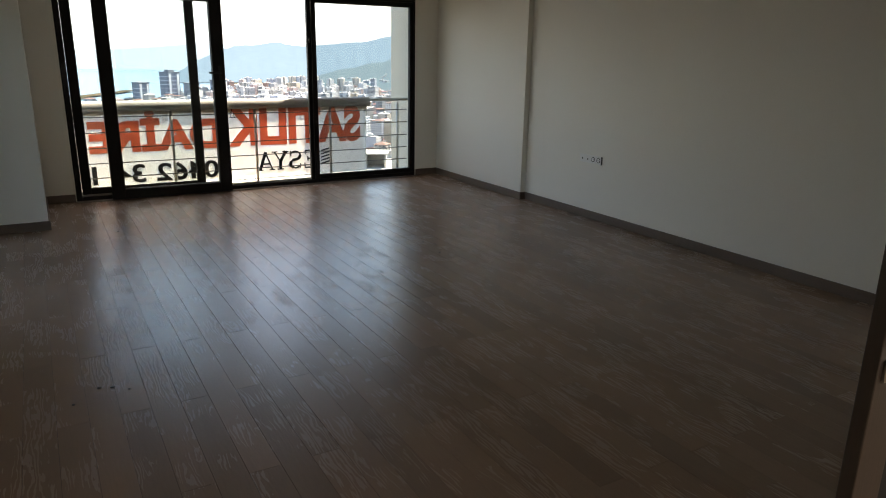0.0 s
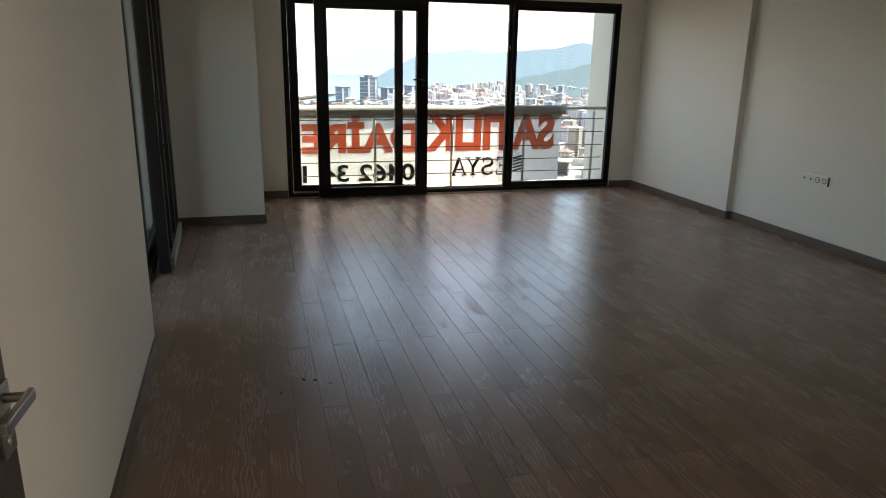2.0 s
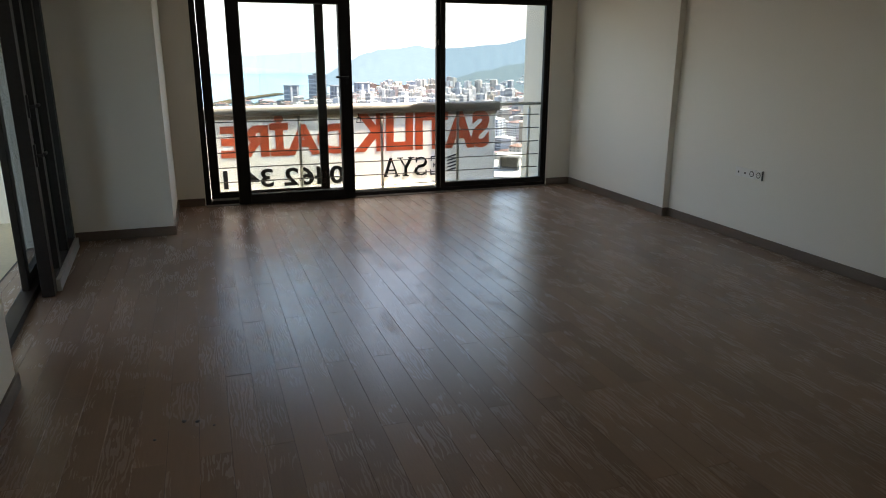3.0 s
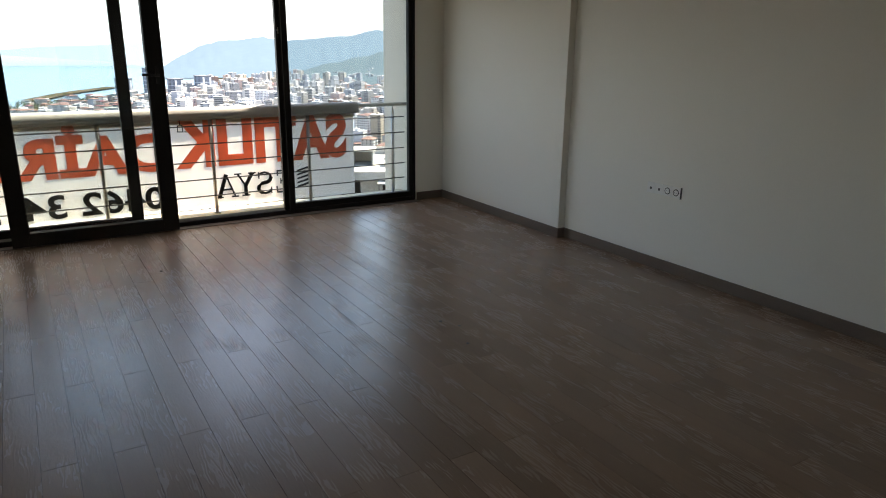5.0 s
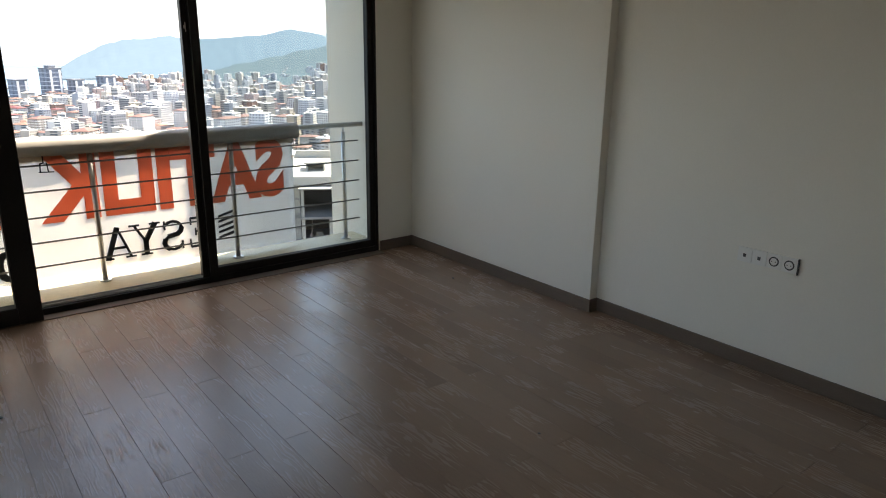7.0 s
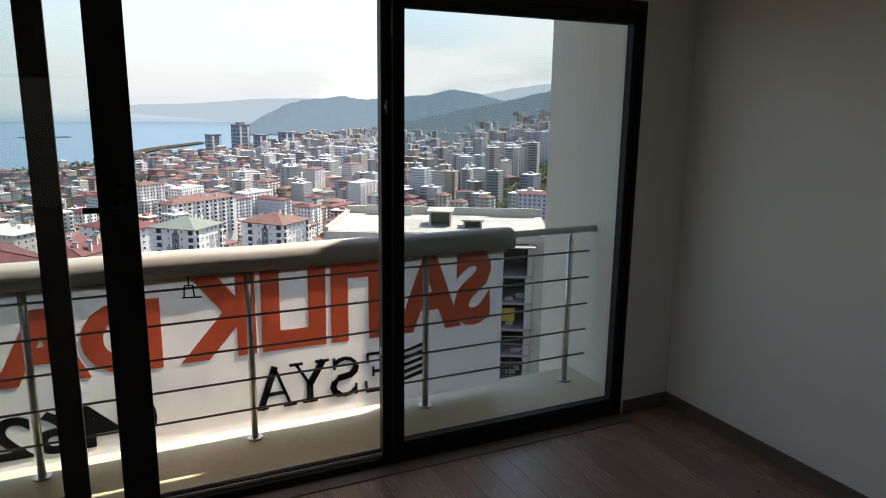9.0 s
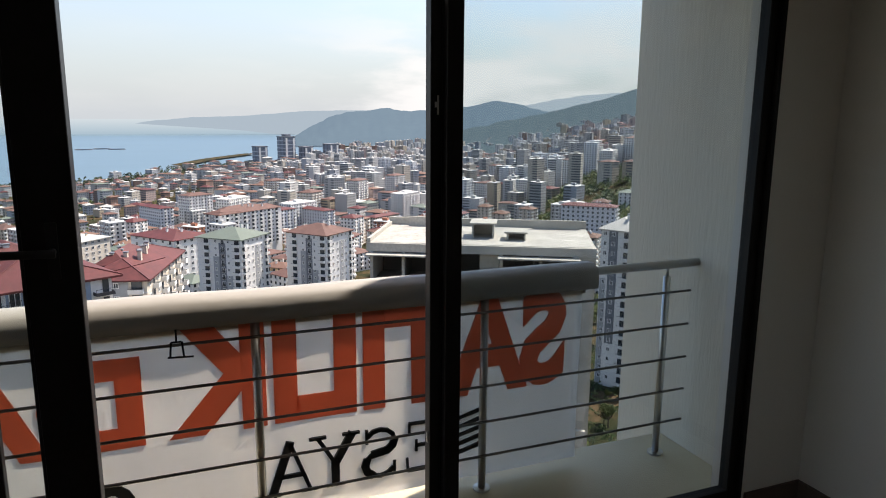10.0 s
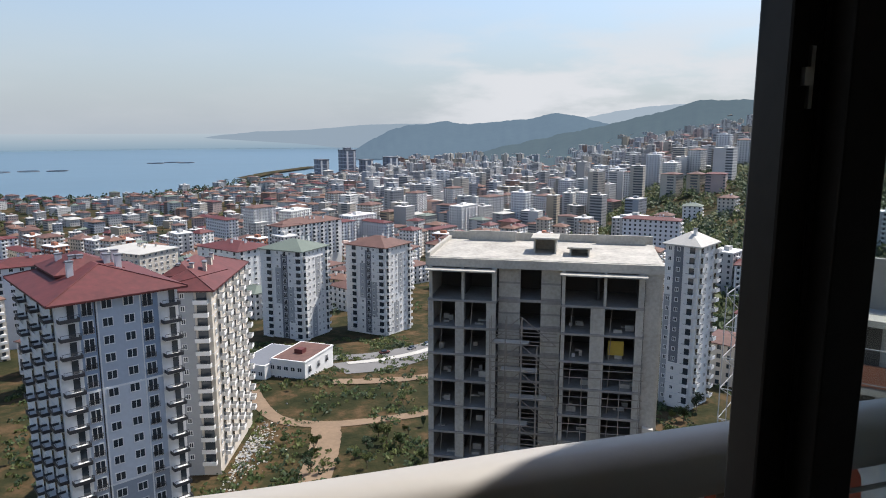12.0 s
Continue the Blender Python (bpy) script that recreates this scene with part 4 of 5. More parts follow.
def balcony_mesh(w, d=1.3, front="wall"):
    """A balcony's slab; its dark doorway and its railing are kept as fittings."""
    slab, rail, door = Geo(), Geo(), Geo()
    slab.box(-w / 2, w / 2, -d, 0, -0.18, 0.0, 0)
    if front == "wall":
        door.box(-w / 2 + 0.5, w / 2 - 0.4, -0.05, 0, 0.05, 2.35)
        slab.box(-w / 2, w / 2, -d, -d + 0.12, 0.0, 0.8, 0)
        slab.box(-w / 2, -w / 2 + 0.12, -d + 0.12, 0, 0.0, 0.8, 0)
        slab.box(w / 2 - 0.12, w / 2, -d + 0.12, 0, 0.0, 0.8, 0)
        rail.box(-w / 2, w / 2, -d + 0.02, -d + 0.08, 0.92, 1.0)
    else:
        door.box(0.05, 1.05, -0.05, 0, 0.05, 2.25)
        rail.box(-w / 2, w / 2, -d - 0.03, -d + 0.06, -0.2, 0.38)
        rail.box(-w / 2 - 0.03, -w / 2 + 0.06, -d + 0.06, 0, -0.2, 0.38)
        rail.box(w / 2 - 0.06, w / 2 + 0.03, -d + 0.06, 0, -0.2, 0.38)
        rail.box(-w / 2, w / 2, -d, -d + 0.05, 0.88, 0.95)
        for q in (-w / 2, 0.0, w / 2 - 0.05):
            rail.box(q, q + 0.05, -d, -d + 0.05, 0.38, 0.88)
    me = slab.mesh("balcony", WHITE)
    FITTINGS[me.name] = [("balcony_door", door.mesh("balcony_door", DGLASS), "dark balcony door"), ("railing", rail.mesh("railing", IRON), "dark metal railing")]
    return me


WIN, WIN_S, WIN_T = window_mesh(1.75, 1.6), window_mesh(1.1, 1.3), window_mesh(1.7, 2.3, True)
BALC, BALC_D, BALC_S = balcony_mesh(3.2), balcony_mesh(3.0, 1.4, "rail"), balcony_mesh(2.4)


def fitted(name, me, parent, at, turn=0.0):
    ob = piece(name, me, parent, at, turn)
    for word, mesh, label in FITTINGS.get(me.name, ()):
        piece(word, mesh, ob, label=label)


def apartment(label, P, r, lr, ll, ze, floors, z0, wall, roof, front, flank, panels=(), roof_h=3.4, chimneys=5, over=0.9, step=3.0, group=""):
    """A block of flats. P: its near corner; r: the way of its front. front, flank: columns (place, kind) of openings on its two seen sides."""
    turn = math.degrees(math.atan2(r[1], r[0]))
    ob = thing("apartment_building", (P[0], P[1], z0), label, "apartment block", group, turn=turn)
    top = ze - z0
    g = Geo()
    g.box(0, lr, 0, ll, -6, top)
    for k in range(1, floors):
        z = top - k * step
        g.box(-0.03, lr + 0.03, -0.03, ll + 0.03, z - 0.12, z, 1)
    piece("wall", g.mesh("wall", [wall, PALE]), ob)
    g = Geo()
    g.hip(0, lr, 0, ll, top, roof_h, over)
    rf = piece("roof", g.mesh("roof", roof), ob)
    if over > 1 or lr > 30:
        g = Geo()
        g.hip(lr * 0.18, lr * 0.72, ll * 0.42, ll * 0.9, top + roof_h * 0.62, roof_h * 0.75, 0.5)
        piece("upper_roof", g.mesh("upper_roof", roof), rf)
        g = Geo()
        g.box(lr * 0.3, lr * 0.6, ll * 0.52, ll * 0.8, top + 0.6, top + roof_h * 0.62)
        piece("attic_wall", g.mesh("attic_wall", wall), rf)
        for u, v in ((0.0, 0.0), (1.0, 0.0), (0.0, 1.0)):
            g = Geo()
            g.rod((lr * u - over * (1 - 2 * u), ll * v - over * (1 - 2 * v), top + 0.06), (lr / 2 if lr < ll else lr * u + (0.5 - u) * ll, min(lr, ll) / 2 if v == 0 else ll - lr / 2, top + roof_h + 0.02), 0.12)
            piece("ridge_cap", g.mesh("ridge_cap", roof), rf)
    rng = random.Random(int(abs(P[0] * 31 + P[1] * 17)))
    for _ in range(chimneys):
        g = Geo()
        x, y = lr * rng.uniform(0.25, 0.75), ll * rng.uniform(0.25, 0.75)
        g.box(x - 0.5, x + 0.5, y - 0.4, y + 0.4, top + 0.8, top + roof_h + 0.9)
        g.box(x - 0.62, x + 0.62, y - 0.52, y + 0.52, top + roof_h + 0.9, top + roof_h + 1.15, 1)
        piece("chimney", g.mesh("chimney", [wall, GREY]), rf)
    for side, u0, u1, za, zb, mat in panels:
        g = Geo()
        if side == "f":
            g.box(u0, u1, -0.08 - 0.05 * (mat in (FRAMEW, IRON)), 0.0, top * za, top * zb)
        else:
            g.box(-0.08, 0.0, u0, u1, top * za, top * zb)
        piece("cladding_panel", g.mesh("cladding_panel", mat), ob)
    kinds = {"w": (WIN, 0.9, "window"), "s": (WIN_S, 1.0, "window"), "t": (WIN_T, 0.2, "window"), "b": (BALC, 0.1, "balcony"), "d": (BALC_D, 0.1, "balcony"), "e": (BALC_S, 0.1, "balcony")}
    for k in range(floors):
        z = top - (k + 1) * step
        for u, kind in front:
            me, dz, nm = kinds[kind]
            fitted(nm, me, ob, (u, -0.09, z + dz))
        for u, kind in flank:
            me, dz, nm = kinds[kind]
            fitted(nm, me, ob, (-0.09, u, z + dz), -90)
    return ob


apartment("tall blue-grey apartment block with a red hipped roof", (-27.6, 123.2), (19.5, 9.9), 19.2, 27, -24.9, 17, -79, WHITE, RED,
          [(1.7, "d"), (4.6, "t"), (7.6, "w"), (11.0, "w"), (14.0, "t"), (17.6, "d")], [(2.0, "d"), (6.5, "w"), (10.5, "d"), (15, "w"), (19.5, "d"), (24, "w")],
          [("f", 3.3, 6.0, 0.715, 1.0, BLUE), ("f", 6.0, 12.9, 0.715, 1.0, BLUE_L), ("f", 12.9, 15.8, 0.715, 1.0, BLUE), ("f", 3.3, 6.0, 0.40, 0.712, BLUE_L), ("f", 6.0, 12.9, 0.40, 0.712, PALE), ("f", 12.9, 15.8, 0.40, 0.712, BLUE_L),
           ("f", 3.3, 15.8, 0.0, 0.397, MIDBLUE)] + [("f", u, u + 0.22, 0.0, 1.0, FRAMEW) for u in (3.12, 5.98, 12.75, 15.76)] + [("f", 3.34, 5.98, q, q + 0.006, FRAMEW) for q in (0.397, 0.712)] + [("f", 6.2, 12.75, q, q + 0.006, FRAMEW) for q in (0.397, 0.712)] + [("f", 12.97, 15.76, q, q + 0.006, FRAMEW) for q in (0.397, 0.712)] + [("f", 5.72, 5.9, 0.0, 1.0, IRON)], 3.6, 8, 1.4)
apartment("tall cream apartment block with a red roof and stacked white balconies", (-7.1, 168.2), (7.5, 33.2), 33, 14, -34.2, 14, -80, CREAM, RED,
          [(2, "s"), (5.5, "e"), (9, "w"), (12.5, "e"), (16, "s"), (19.5, "e"), (23, "w"), (26.5, "e"), (30, "s"), (32.5, "e")], [(2.2, "b"), (6.5, "s"), (11, "b")],
          [("k", 3.9, 8.6, 0.0, 1.0, MID)], 3.4, 9)
for P, r, rf, lab in (((22.3, 299.8), (13.3, 15.5), GREEN, "white and grey apartment tower with a green-grey roof"), ((57.9, 299.2), (15.4, 13.8), DULL, "white and grey apartment tower with a dull red roof")):
    apartment(lab, P, r, 19.5, 22, -49.4, 13, -89, WHITE, rf, [(1.8, "e"), (5.2, "s"), (8.4, "s"), (11.6, "s"), (14.6, "s"), (17.9, "e")], [(2.0, "b"), (6.2, "s"), (9.0, "t"), (12.6, "s"), (17.4, "b")],
              [("f", 6.6, 10.2, 0.0, 0.35, MID), ("f", 9.8, 13.2, 0.45, 0.9, MID), ("k", 7.6, 11.0, 0.0, 0.95, GREY), ("k", 4.4, 7.6, 0.2, 0.6, MID), ("k", 11.0, 14.0, 0.4, 0.8, MID)], 3.6, 2, group="twin towers")
apartment("slim white apartment tower with dark panels and a pale roof", (124.6, 173.3), (13, 8), 12.6, 10, -31.2, 16, -82, WHITE, PALEROOF,
          [(2.0, "e"), (5.5, "s"), (9, "s"), (12.2, "e")], [(2.0, "e"), (6.0, "s"), (8.6, "s")], [("k", 4.6, 7.4, 0.3, 1.0, GREY), ("k", 8.0, 9.8, 0.0, 0.7, MID)], 3.4, 1)

apartment("unfinished cream block with a flat pale roof and dark openings", (-55.0, 395.0), (14, 16), 26, 34, -63.5, 9, -98, CREAM, PALEROOF,
          [(u, "w") for u in (2.5, 6.5, 10.5, 14.5, 18.5, 23)], [(u, "w") for u in (2.5, 6, 9.5, 13, 16.5, 20, 23.5, 27, 31)], (), 1.1, 6)
apartment("white apartment block with a red hipped roof", (-5.0, 372.0), (15, 12), 24, 34, -60.5, 9, -96, WHITE, RED,
          [(2.5, "e"), (7, "w"), (11, "w"), (15, "w"), (20, "e")], [(2.5, "e"), (8, "w"), (13, "w"), (18, "e"), (23, "w"), (29, "w")], (), 3.0, 6)
apartment("pale green-grey apartment block with a red roof", (-103.0, 330.0), (26, 9), 30, 16, -56.0, 9, -94, PALE, RED,
          [(2.5, "e"), (7, "w"), (11, "w"), (15, "e"), (20, "w"), (25, "w")], [(3, "e"), (8, "w"), (13, "w")], (), 3.0, 5)
apartment("long white apartment block with stacked balconies and a red roof", (24.0, 520.0), (40, 30), 60, 16, -69.0, 9, -103, WHITE, DULL,
          [(u, "b" if i % 2 else "w") for i, u in enumerate(range(3, 58, 4))], [(3, "b"), (8, "s"), (13, "b")], [("k", 5.5, 10.5, 0.0, 1.0, MID)], 3.0, 9)


# ------------------------------------------------ the unfinished concrete block
def shell_block():
    L, D = 25.0, 13.5
    ax = Vector((22.4, -11.5)).normalized()                 # along the front, to its right end
    o = Vector((21.4, 80.9))
    z0, top, st = -80.0, 67.6, 3.12
    ob = thing("unfinished_building", (o.x, o.y, z0), "unfinished concrete apartment block with open floors and scaffolding", "building shell", turn=math.degrees(math.atan2(ax.y, ax.x)))
    # set-back walls take the near-black colour in place of indoor shade
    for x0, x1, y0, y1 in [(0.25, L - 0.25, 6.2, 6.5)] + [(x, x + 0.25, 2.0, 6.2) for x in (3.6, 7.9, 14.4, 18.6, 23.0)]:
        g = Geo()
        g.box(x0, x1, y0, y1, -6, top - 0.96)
        piece("core_wall", g.mesh("core_wall", INNER_SHADE), ob, label="blockwork set back inside the open floors, coloured dark as shade")
    for x0, x1, y0, y1 in ((23.5, L, -0.1, 0.15), (L - 0.22, L, 0.15, D), (L, L + 0.9, 5.2, 6.4), (0, 0.2, 0.35, D), (0.2, L - 0.22, D - 0.25, D)):
        g = Geo()
        g.box(x0, x1, y0, y1, -6, top - 0.95)
        piece("end_wall", g.mesh("end_wall", CONC), ob, label="bare concrete end wall")
    n = 21
    levels = [top] + [top - 1.45 - st * k for k in range(1, n)]
    junk = random.Random(17)
    for k in range(n):
        z = levels[k]
        g = Geo()
        if k == 0:
            g.box(-0.3, L + 0.3, -0.3, D + 0.3, z - 0.95, z, 0)
        else:
            g.box(0.0, 7.75, -0.75, 6.2, z - 0.25, z, 0)
            g.box(14.7, 23.5, -0.75, 6.2, z - 0.25, z, 0)
            g.box(7.75, 14.7, 0.7, 6.2, z - 0.3, z, 0)
        piece("floor_slab", g.mesh("floor_slab", CONC if k == 0 else SLAB), ob)
        if k == n - 1:
            break
        below, head = levels[k + 1], z - (0.95 if k == 0 else 0.25)
        for x, w in ((0.0, 0.6), (3.1, 1.0), (6.6, 1.05), (14.8, 0.4), (17.9, 1.5), (22.6, 0.8)) if k else ((0.15, 0.35), (3.8, 0.3), (7.2, 0.5), (14.8, 0.35), (19.2, 0.3), (22.8, 0.6)):
            g = Geo()
            g.box(x, x + w, -0.6, -0.2, below, head)
            piece("column", g.mesh("column", CONC), ob)
        for x0, x1 in ((7.8, 10.2), (12.5, 14.65)):
            g = Geo()
            g.box(x0, x1, 0.85, 1.1, below + 0.02, head - 0.02)
            for q in (0.0, 0.48, 0.93):
                zq = below + (head - below) * q
                g.box(x0 + 0.02, x1 - 0.02, 0.8, 0.85, zq, zq + 0.2, 1)
            piece("block_infill", g.mesh("block_infill", [CONC, SLAB]), ob, label="pale block infill with dark bond beams")
        if k:
            for x0, x1 in ((0.8, 3.0), (4.3, 6.5), (15.4, 17.8), (19.6, 22.4)):
                for _ in range(junk.randrange(1, 4)):
                    g = Geo()
                    x, y, w, h = junk.uniform(x0, x1 - 0.6), junk.uniform(0.2, 3.0), junk.uniform(0.3, 1.1), junk.uniform(0.1, 0.7)
                    g.box(x, x + w, y, y + 0.5, below, below + h)
                    piece("site_clutter", g.mesh("site_clutter", CONCROOF), ob, label="stacked boards on an open floor")
                g = Geo()
                g.rod((x0 + 0.4, 0.4, below), (x0 + 0.6, 0.5, head), 0.06)
                piece("prop", g.mesh("prop", SCAF), ob, label="steel prop under the slab")
    g = Geo()
    g.box(0.1, L - 0.1, 0.1, D - 0.1, top, top + 0.05)
    piece("roof_deck", g.mesh("roof_deck", CONCROOF), ob, label="pale weathered roof deck")
    for x0, x1 in ((-0.2, 7.6), (14.6, 23.6)):
        g = Geo()
        g.box(x0, x1, -1.6, 0.6, top - 1.25, top - 1.1)
        piece("canopy_slab", g.mesh("canopy_slab", CONC), ob)
    for x0, x1, y0, y1, h in ((-0.3, L + 0.3, D - 0.1, D + 0.3, 1.0), (-0.3, 0.1, 0.0, D - 0.1, 0.5), (2.5, 8.5, D - 1.2, D - 0.9, 1.3), (18.5, 24.5, D - 1.2, D - 0.9, 1.2)):
        g = Geo()
        g.box(x0, x1, y0, y1, top, top + h)
        piece("parapet", g.mesh("parapet", CONC), ob)
    for x0, x1, y0, y1, h in ((11.3, 13.9, 4.4, 7.6, 1.7), (15.4, 17.6, 3.4, 5.8, 0.9)):
        g = Geo()
        g.box(x0, x0 + 0.2, y0, y1, top, top + h)
        g.box(x1 - 0.2, x1, y0, y1, top, top + h)
        g.box(x0 + 0.2, x1 - 0.2, y1 - 0.2, y1, top, top + h)
        g.box(x0 - 0.25, x1 + 0.25, y0 - 0.25, y1 + 0.25, top + h, top + h + 0.18)
        piece("roof_hatch", g.mesh("roof_hatch", CONC), ob, label="open concrete shaft head on the roof")
    g = Geo()
    g.box(19.9, 21.6, 0.9, 1.0, levels[3] + 0.4, levels[3] + 2.0)
    piece("formwork_panel", g.mesh("formwork_panel", paint("yellow_formwork", (0.5, 0.36, 0.06))), ob, label="yellow formwork panel")
    for k in range(6, 12):
        g = Geo()
        g.box(23.6, 24.7, -0.75, -0.15, levels[k] + 0.3, levels[k] + 2.2, 0, Matrix.Translation((24, 0, levels[k])) @ Matrix.Rotation(0.12, 4, "Y") @ Matrix.Translation((-24, 0, -levels[k])))
        piece("debris_net", g.mesh("debris_net", CREAM), ob, label="torn pale debris netting")
    scaf = thing("scaffolding", (o.x, o.y, z0), "rusty steel scaffolding before the concrete core", "scaffolding", turn=math.degrees(math.atan2(ax.y, ax.x)))
    for x in (7.2, 8.9, 10.6, 12.3, 14.4):
        for y in (-1.9, -0.6):
            g = Geo()
            g.rod((x, y, 18), (x, y, top - st * (2 + (x > 11) + (x > 13))), 0.07)
            piece("standard", g.mesh("standard", SCAF), scaf)
    for k in range(3, 17):
        z = top - st * k + 0.4
        tubes = [((7.2, y, z + q), (14.4, y, z + q)) for y in (-1.9, -0.6) for q in (0, 1)]
        for p, q in tubes + [((7.2, -1.9, z), (10.6, -1.9, z + st)), ((14.4, -1.9, z), (10.6, -1.9, z + st))]:
            g = Geo()
            g.rod(p, q, 0.055)
            piece("ledger", g.mesh("ledger", SCAF), scaf)
        g = Geo()
        g.box(7.4 + (k % 3), 11.4 + (k % 3), -1.8, -0.7, z + 0.05, z + 0.12)
        piece("plank", g.mesh("plank", CREAM), scaf)
    # light scaffolding also before the right wing
    for x in (15.2, 17.2, 19.2, 21.2, 23.2):
        g = Geo()
        g.rod((x, -1.3, 18), (x, -1.3, top - st * 4), 0.05)
        piece("standard", g.mesh("standard", SCAF), scaf)
    for k in range(4, 17):
        z = top - st * k + 0.9
        for q in (0, -0.9):
            g = Geo()
            g.rod((14.8, -1.3, z + q), (23.6, -1.3, z + q + 0.1), 0.05)
            piece("ledger", g.mesh("ledger", SCAF), scaf)


shell_block()


def brick_block():
    """A nearer brick block under scaffolding, seen past the window's mullion."""
    o = (26.6, 34.4)
    ob = thing("unfinished_building", (*o, -80), "unfinished red brick block with concrete floors behind scaffolding", "building shell", turn=-52)
    top, st, L, D = 74.4, 3.1, 22.0, 14.0
    g = Geo()
    g.box(0.3, L, 0.5, D, -6, top - 1.0)
    piece("wall", g.mesh("wall", MID), ob, label="grey plastered wall")
    g = Geo()
    g.box(0.0, 0.3, 0.2, D, -6, top - 1.0)
    g.box(0.0, 1.6, 0.2, 0.5, -6, top - 1.0)
    piece("brick_wall", g.mesh("brick_wall", BRICK), ob, label="bare red hollow brick")
    for k in range(24):
        z = top - 0.9 - st * k
        g = Geo()
        g.box(-0.3, L, -1.3, 0.5, z - 0.3, z)
        piece("floor_slab", g.mesh("floor_slab", CONC), ob)
        # flat panels on the wall, coloured as the shade in window openings
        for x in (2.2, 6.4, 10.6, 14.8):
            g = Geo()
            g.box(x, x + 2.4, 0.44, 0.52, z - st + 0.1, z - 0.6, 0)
            piece("opening_shade_panel", g.mesh("opening_shade_panel", INNER_SHADE), ob)
        g = Geo()
        g.box(0, 5.5, -1.15, -1.0, z - st * 0.99 + 0.0, z - st + 1.0)
        piece("balcony_wall", g.mesh("balcony_wall", BRICK), ob)
    g = Geo()
    for x0, x1, y0, y1 in ((1.5, L, 1.5, 1.8), (1.5, 1.8, 1.8, D)):
        g.box(x0, x1, y0, y1, top - 1.0, top + 1.4)
    piece("parapet", g.mesh("parapet", SLAB), ob)
    sc = thing("scaffolding", (*o, -80), "thin steel scaffolding round the brick block", "scaffolding", turn=-52)
    for i, (x, y) in enumerate([(-1.6, yy) for yy in (-2.2, -0.6, 1)] + [(xx, -2.2) for xx in (0.8, 3.2, 5.6, 8, 10.4, 13)]):
        g = Geo()
        g.rod((x, y, 30), (x, y, top + 0.6 * (i % 3)), 0.03)
        piece("standard", g.mesh("standard", MID), sc)
    for k in range(16):
        z = top - 0.4 - 1.55 * k
        for p, q in (((-1.6, -2.2, z), (-1.6, 1, z)), ((-1.6, -2.2, z), (13, -2.2, z)), ((-1.6, -2.2, z), (-1.6, 1, z - 1.55))):
            g = Geo()
            g.rod(p, q, 0.024)
            piece("ledger", g.mesh("ledger", MID), sc)


brick_block()

# low flat-roofed annex
low = thing("annex_building", (17.5, 232.0, -84), "low white flat-roofed annex with a red water tank", "house", turn=math.degrees(math.atan2(17.8, 12.1)))
g = Geo()
g.box(0, 20, 0, 13, -4, 8.6)
piece("wall", g.mesh("wall", WHITE), low)
g = Geo()
g.box(-0.2, 20.2, -0.2, 13.2, 8.6, 9.0)
g.box(0.4, 19.6, 0.4, 12.6, 9.0, 9.05, 1)
rf = piece("roof", g.mesh("roof", [WHITE, DULL]), low)
g = Geo()
g.box(7, 10, 5, 8, 9.0, 10.6)
piece("water_tank", g.mesh("water_tank", RED), rf, label="red tank on the roof")
for u in (2, 4.6, 7.2, 9.8, 12.4):
    for z in (1.6, 5.2):
        fitted("window", WIN, low, (-0.09, u, z), -90)
for u in (3, 9, 15):
    fitted("window", WIN_T, low, (u, -0.09, 4.6))
low2 = thing("annex_building", (4.5, 236.0, -83), "low white wing with a long row of windows", "house", turn=math.degrees(math.atan2(17.8, 12.1)))
g = Geo()
g.box(0, 22, 0, 11, -4, 6.2)
piece("wall", g.mesh("wall", WHITE), low2)
g = Geo()
g.box(-0.2, 22.2, -0.2, 11.2, 6.2, 6.6)
g.box(0.3, 21.7, 0.3, 10.7, 6.6, 6.65, 1)
piece("roof", g.mesh("roof", [WHITE, GREY]), low2)
for u in (1.6, 4.2, 6.8, 9.4):
    fitted("window", WIN, low2, (-0.09, u, 2.8), -90)


# ------------------------------------------------ white minaret below
mina = thing("minaret", (-26.0, 82.2, -79), "white fluted stone minaret with a round gallery", "minaret")


def turned(prof, seg, flute=0.0):
    g = Geo()
    for z, r in prof:
        for i in range(seg):
            q = r * (1 - flute * (i % 2))
            g.v.append((q * math.cos(2 * math.pi * i / seg), q * math.sin(2 * math.pi * i / seg), z))
    for j in range(len(prof) - 1):
        for i in range(seg):
            k = (i + 1) % seg
            g.f.append((j * seg + i, j * seg + k, (j + 1) * seg + k, (j + 1) * seg + i))
            g.m.append(0)
    g.f.append(tuple(range((len(prof) - 1) * seg, len(prof) * seg)))
    g.m.append(0)
    return g


piece("shaft", turned([(-4, 1.35), (38.5, 1.25), (39.6, 1.3)], 32, 0.08).mesh("shaft", WHITE), mina)
piece("gallery", turned([(39.4, 1.3), (40.6, 1.75), (41.4, 2.0), (41.4, 2.1), (42.6, 2.1), (42.6, 1.95), (41.6, 1.95)], 32).mesh("gallery", WHITE), mina)
piece("upper_shaft", turned([(41.4, 0.95), (47, 0.9)], 24, 0.06).mesh("upper_shaft", WHITE), mina)
piece("cap", turned([(47, 1.15), (53, 0.1)], 24).mesh("cap", GREY), mina, label="dark conical cap")


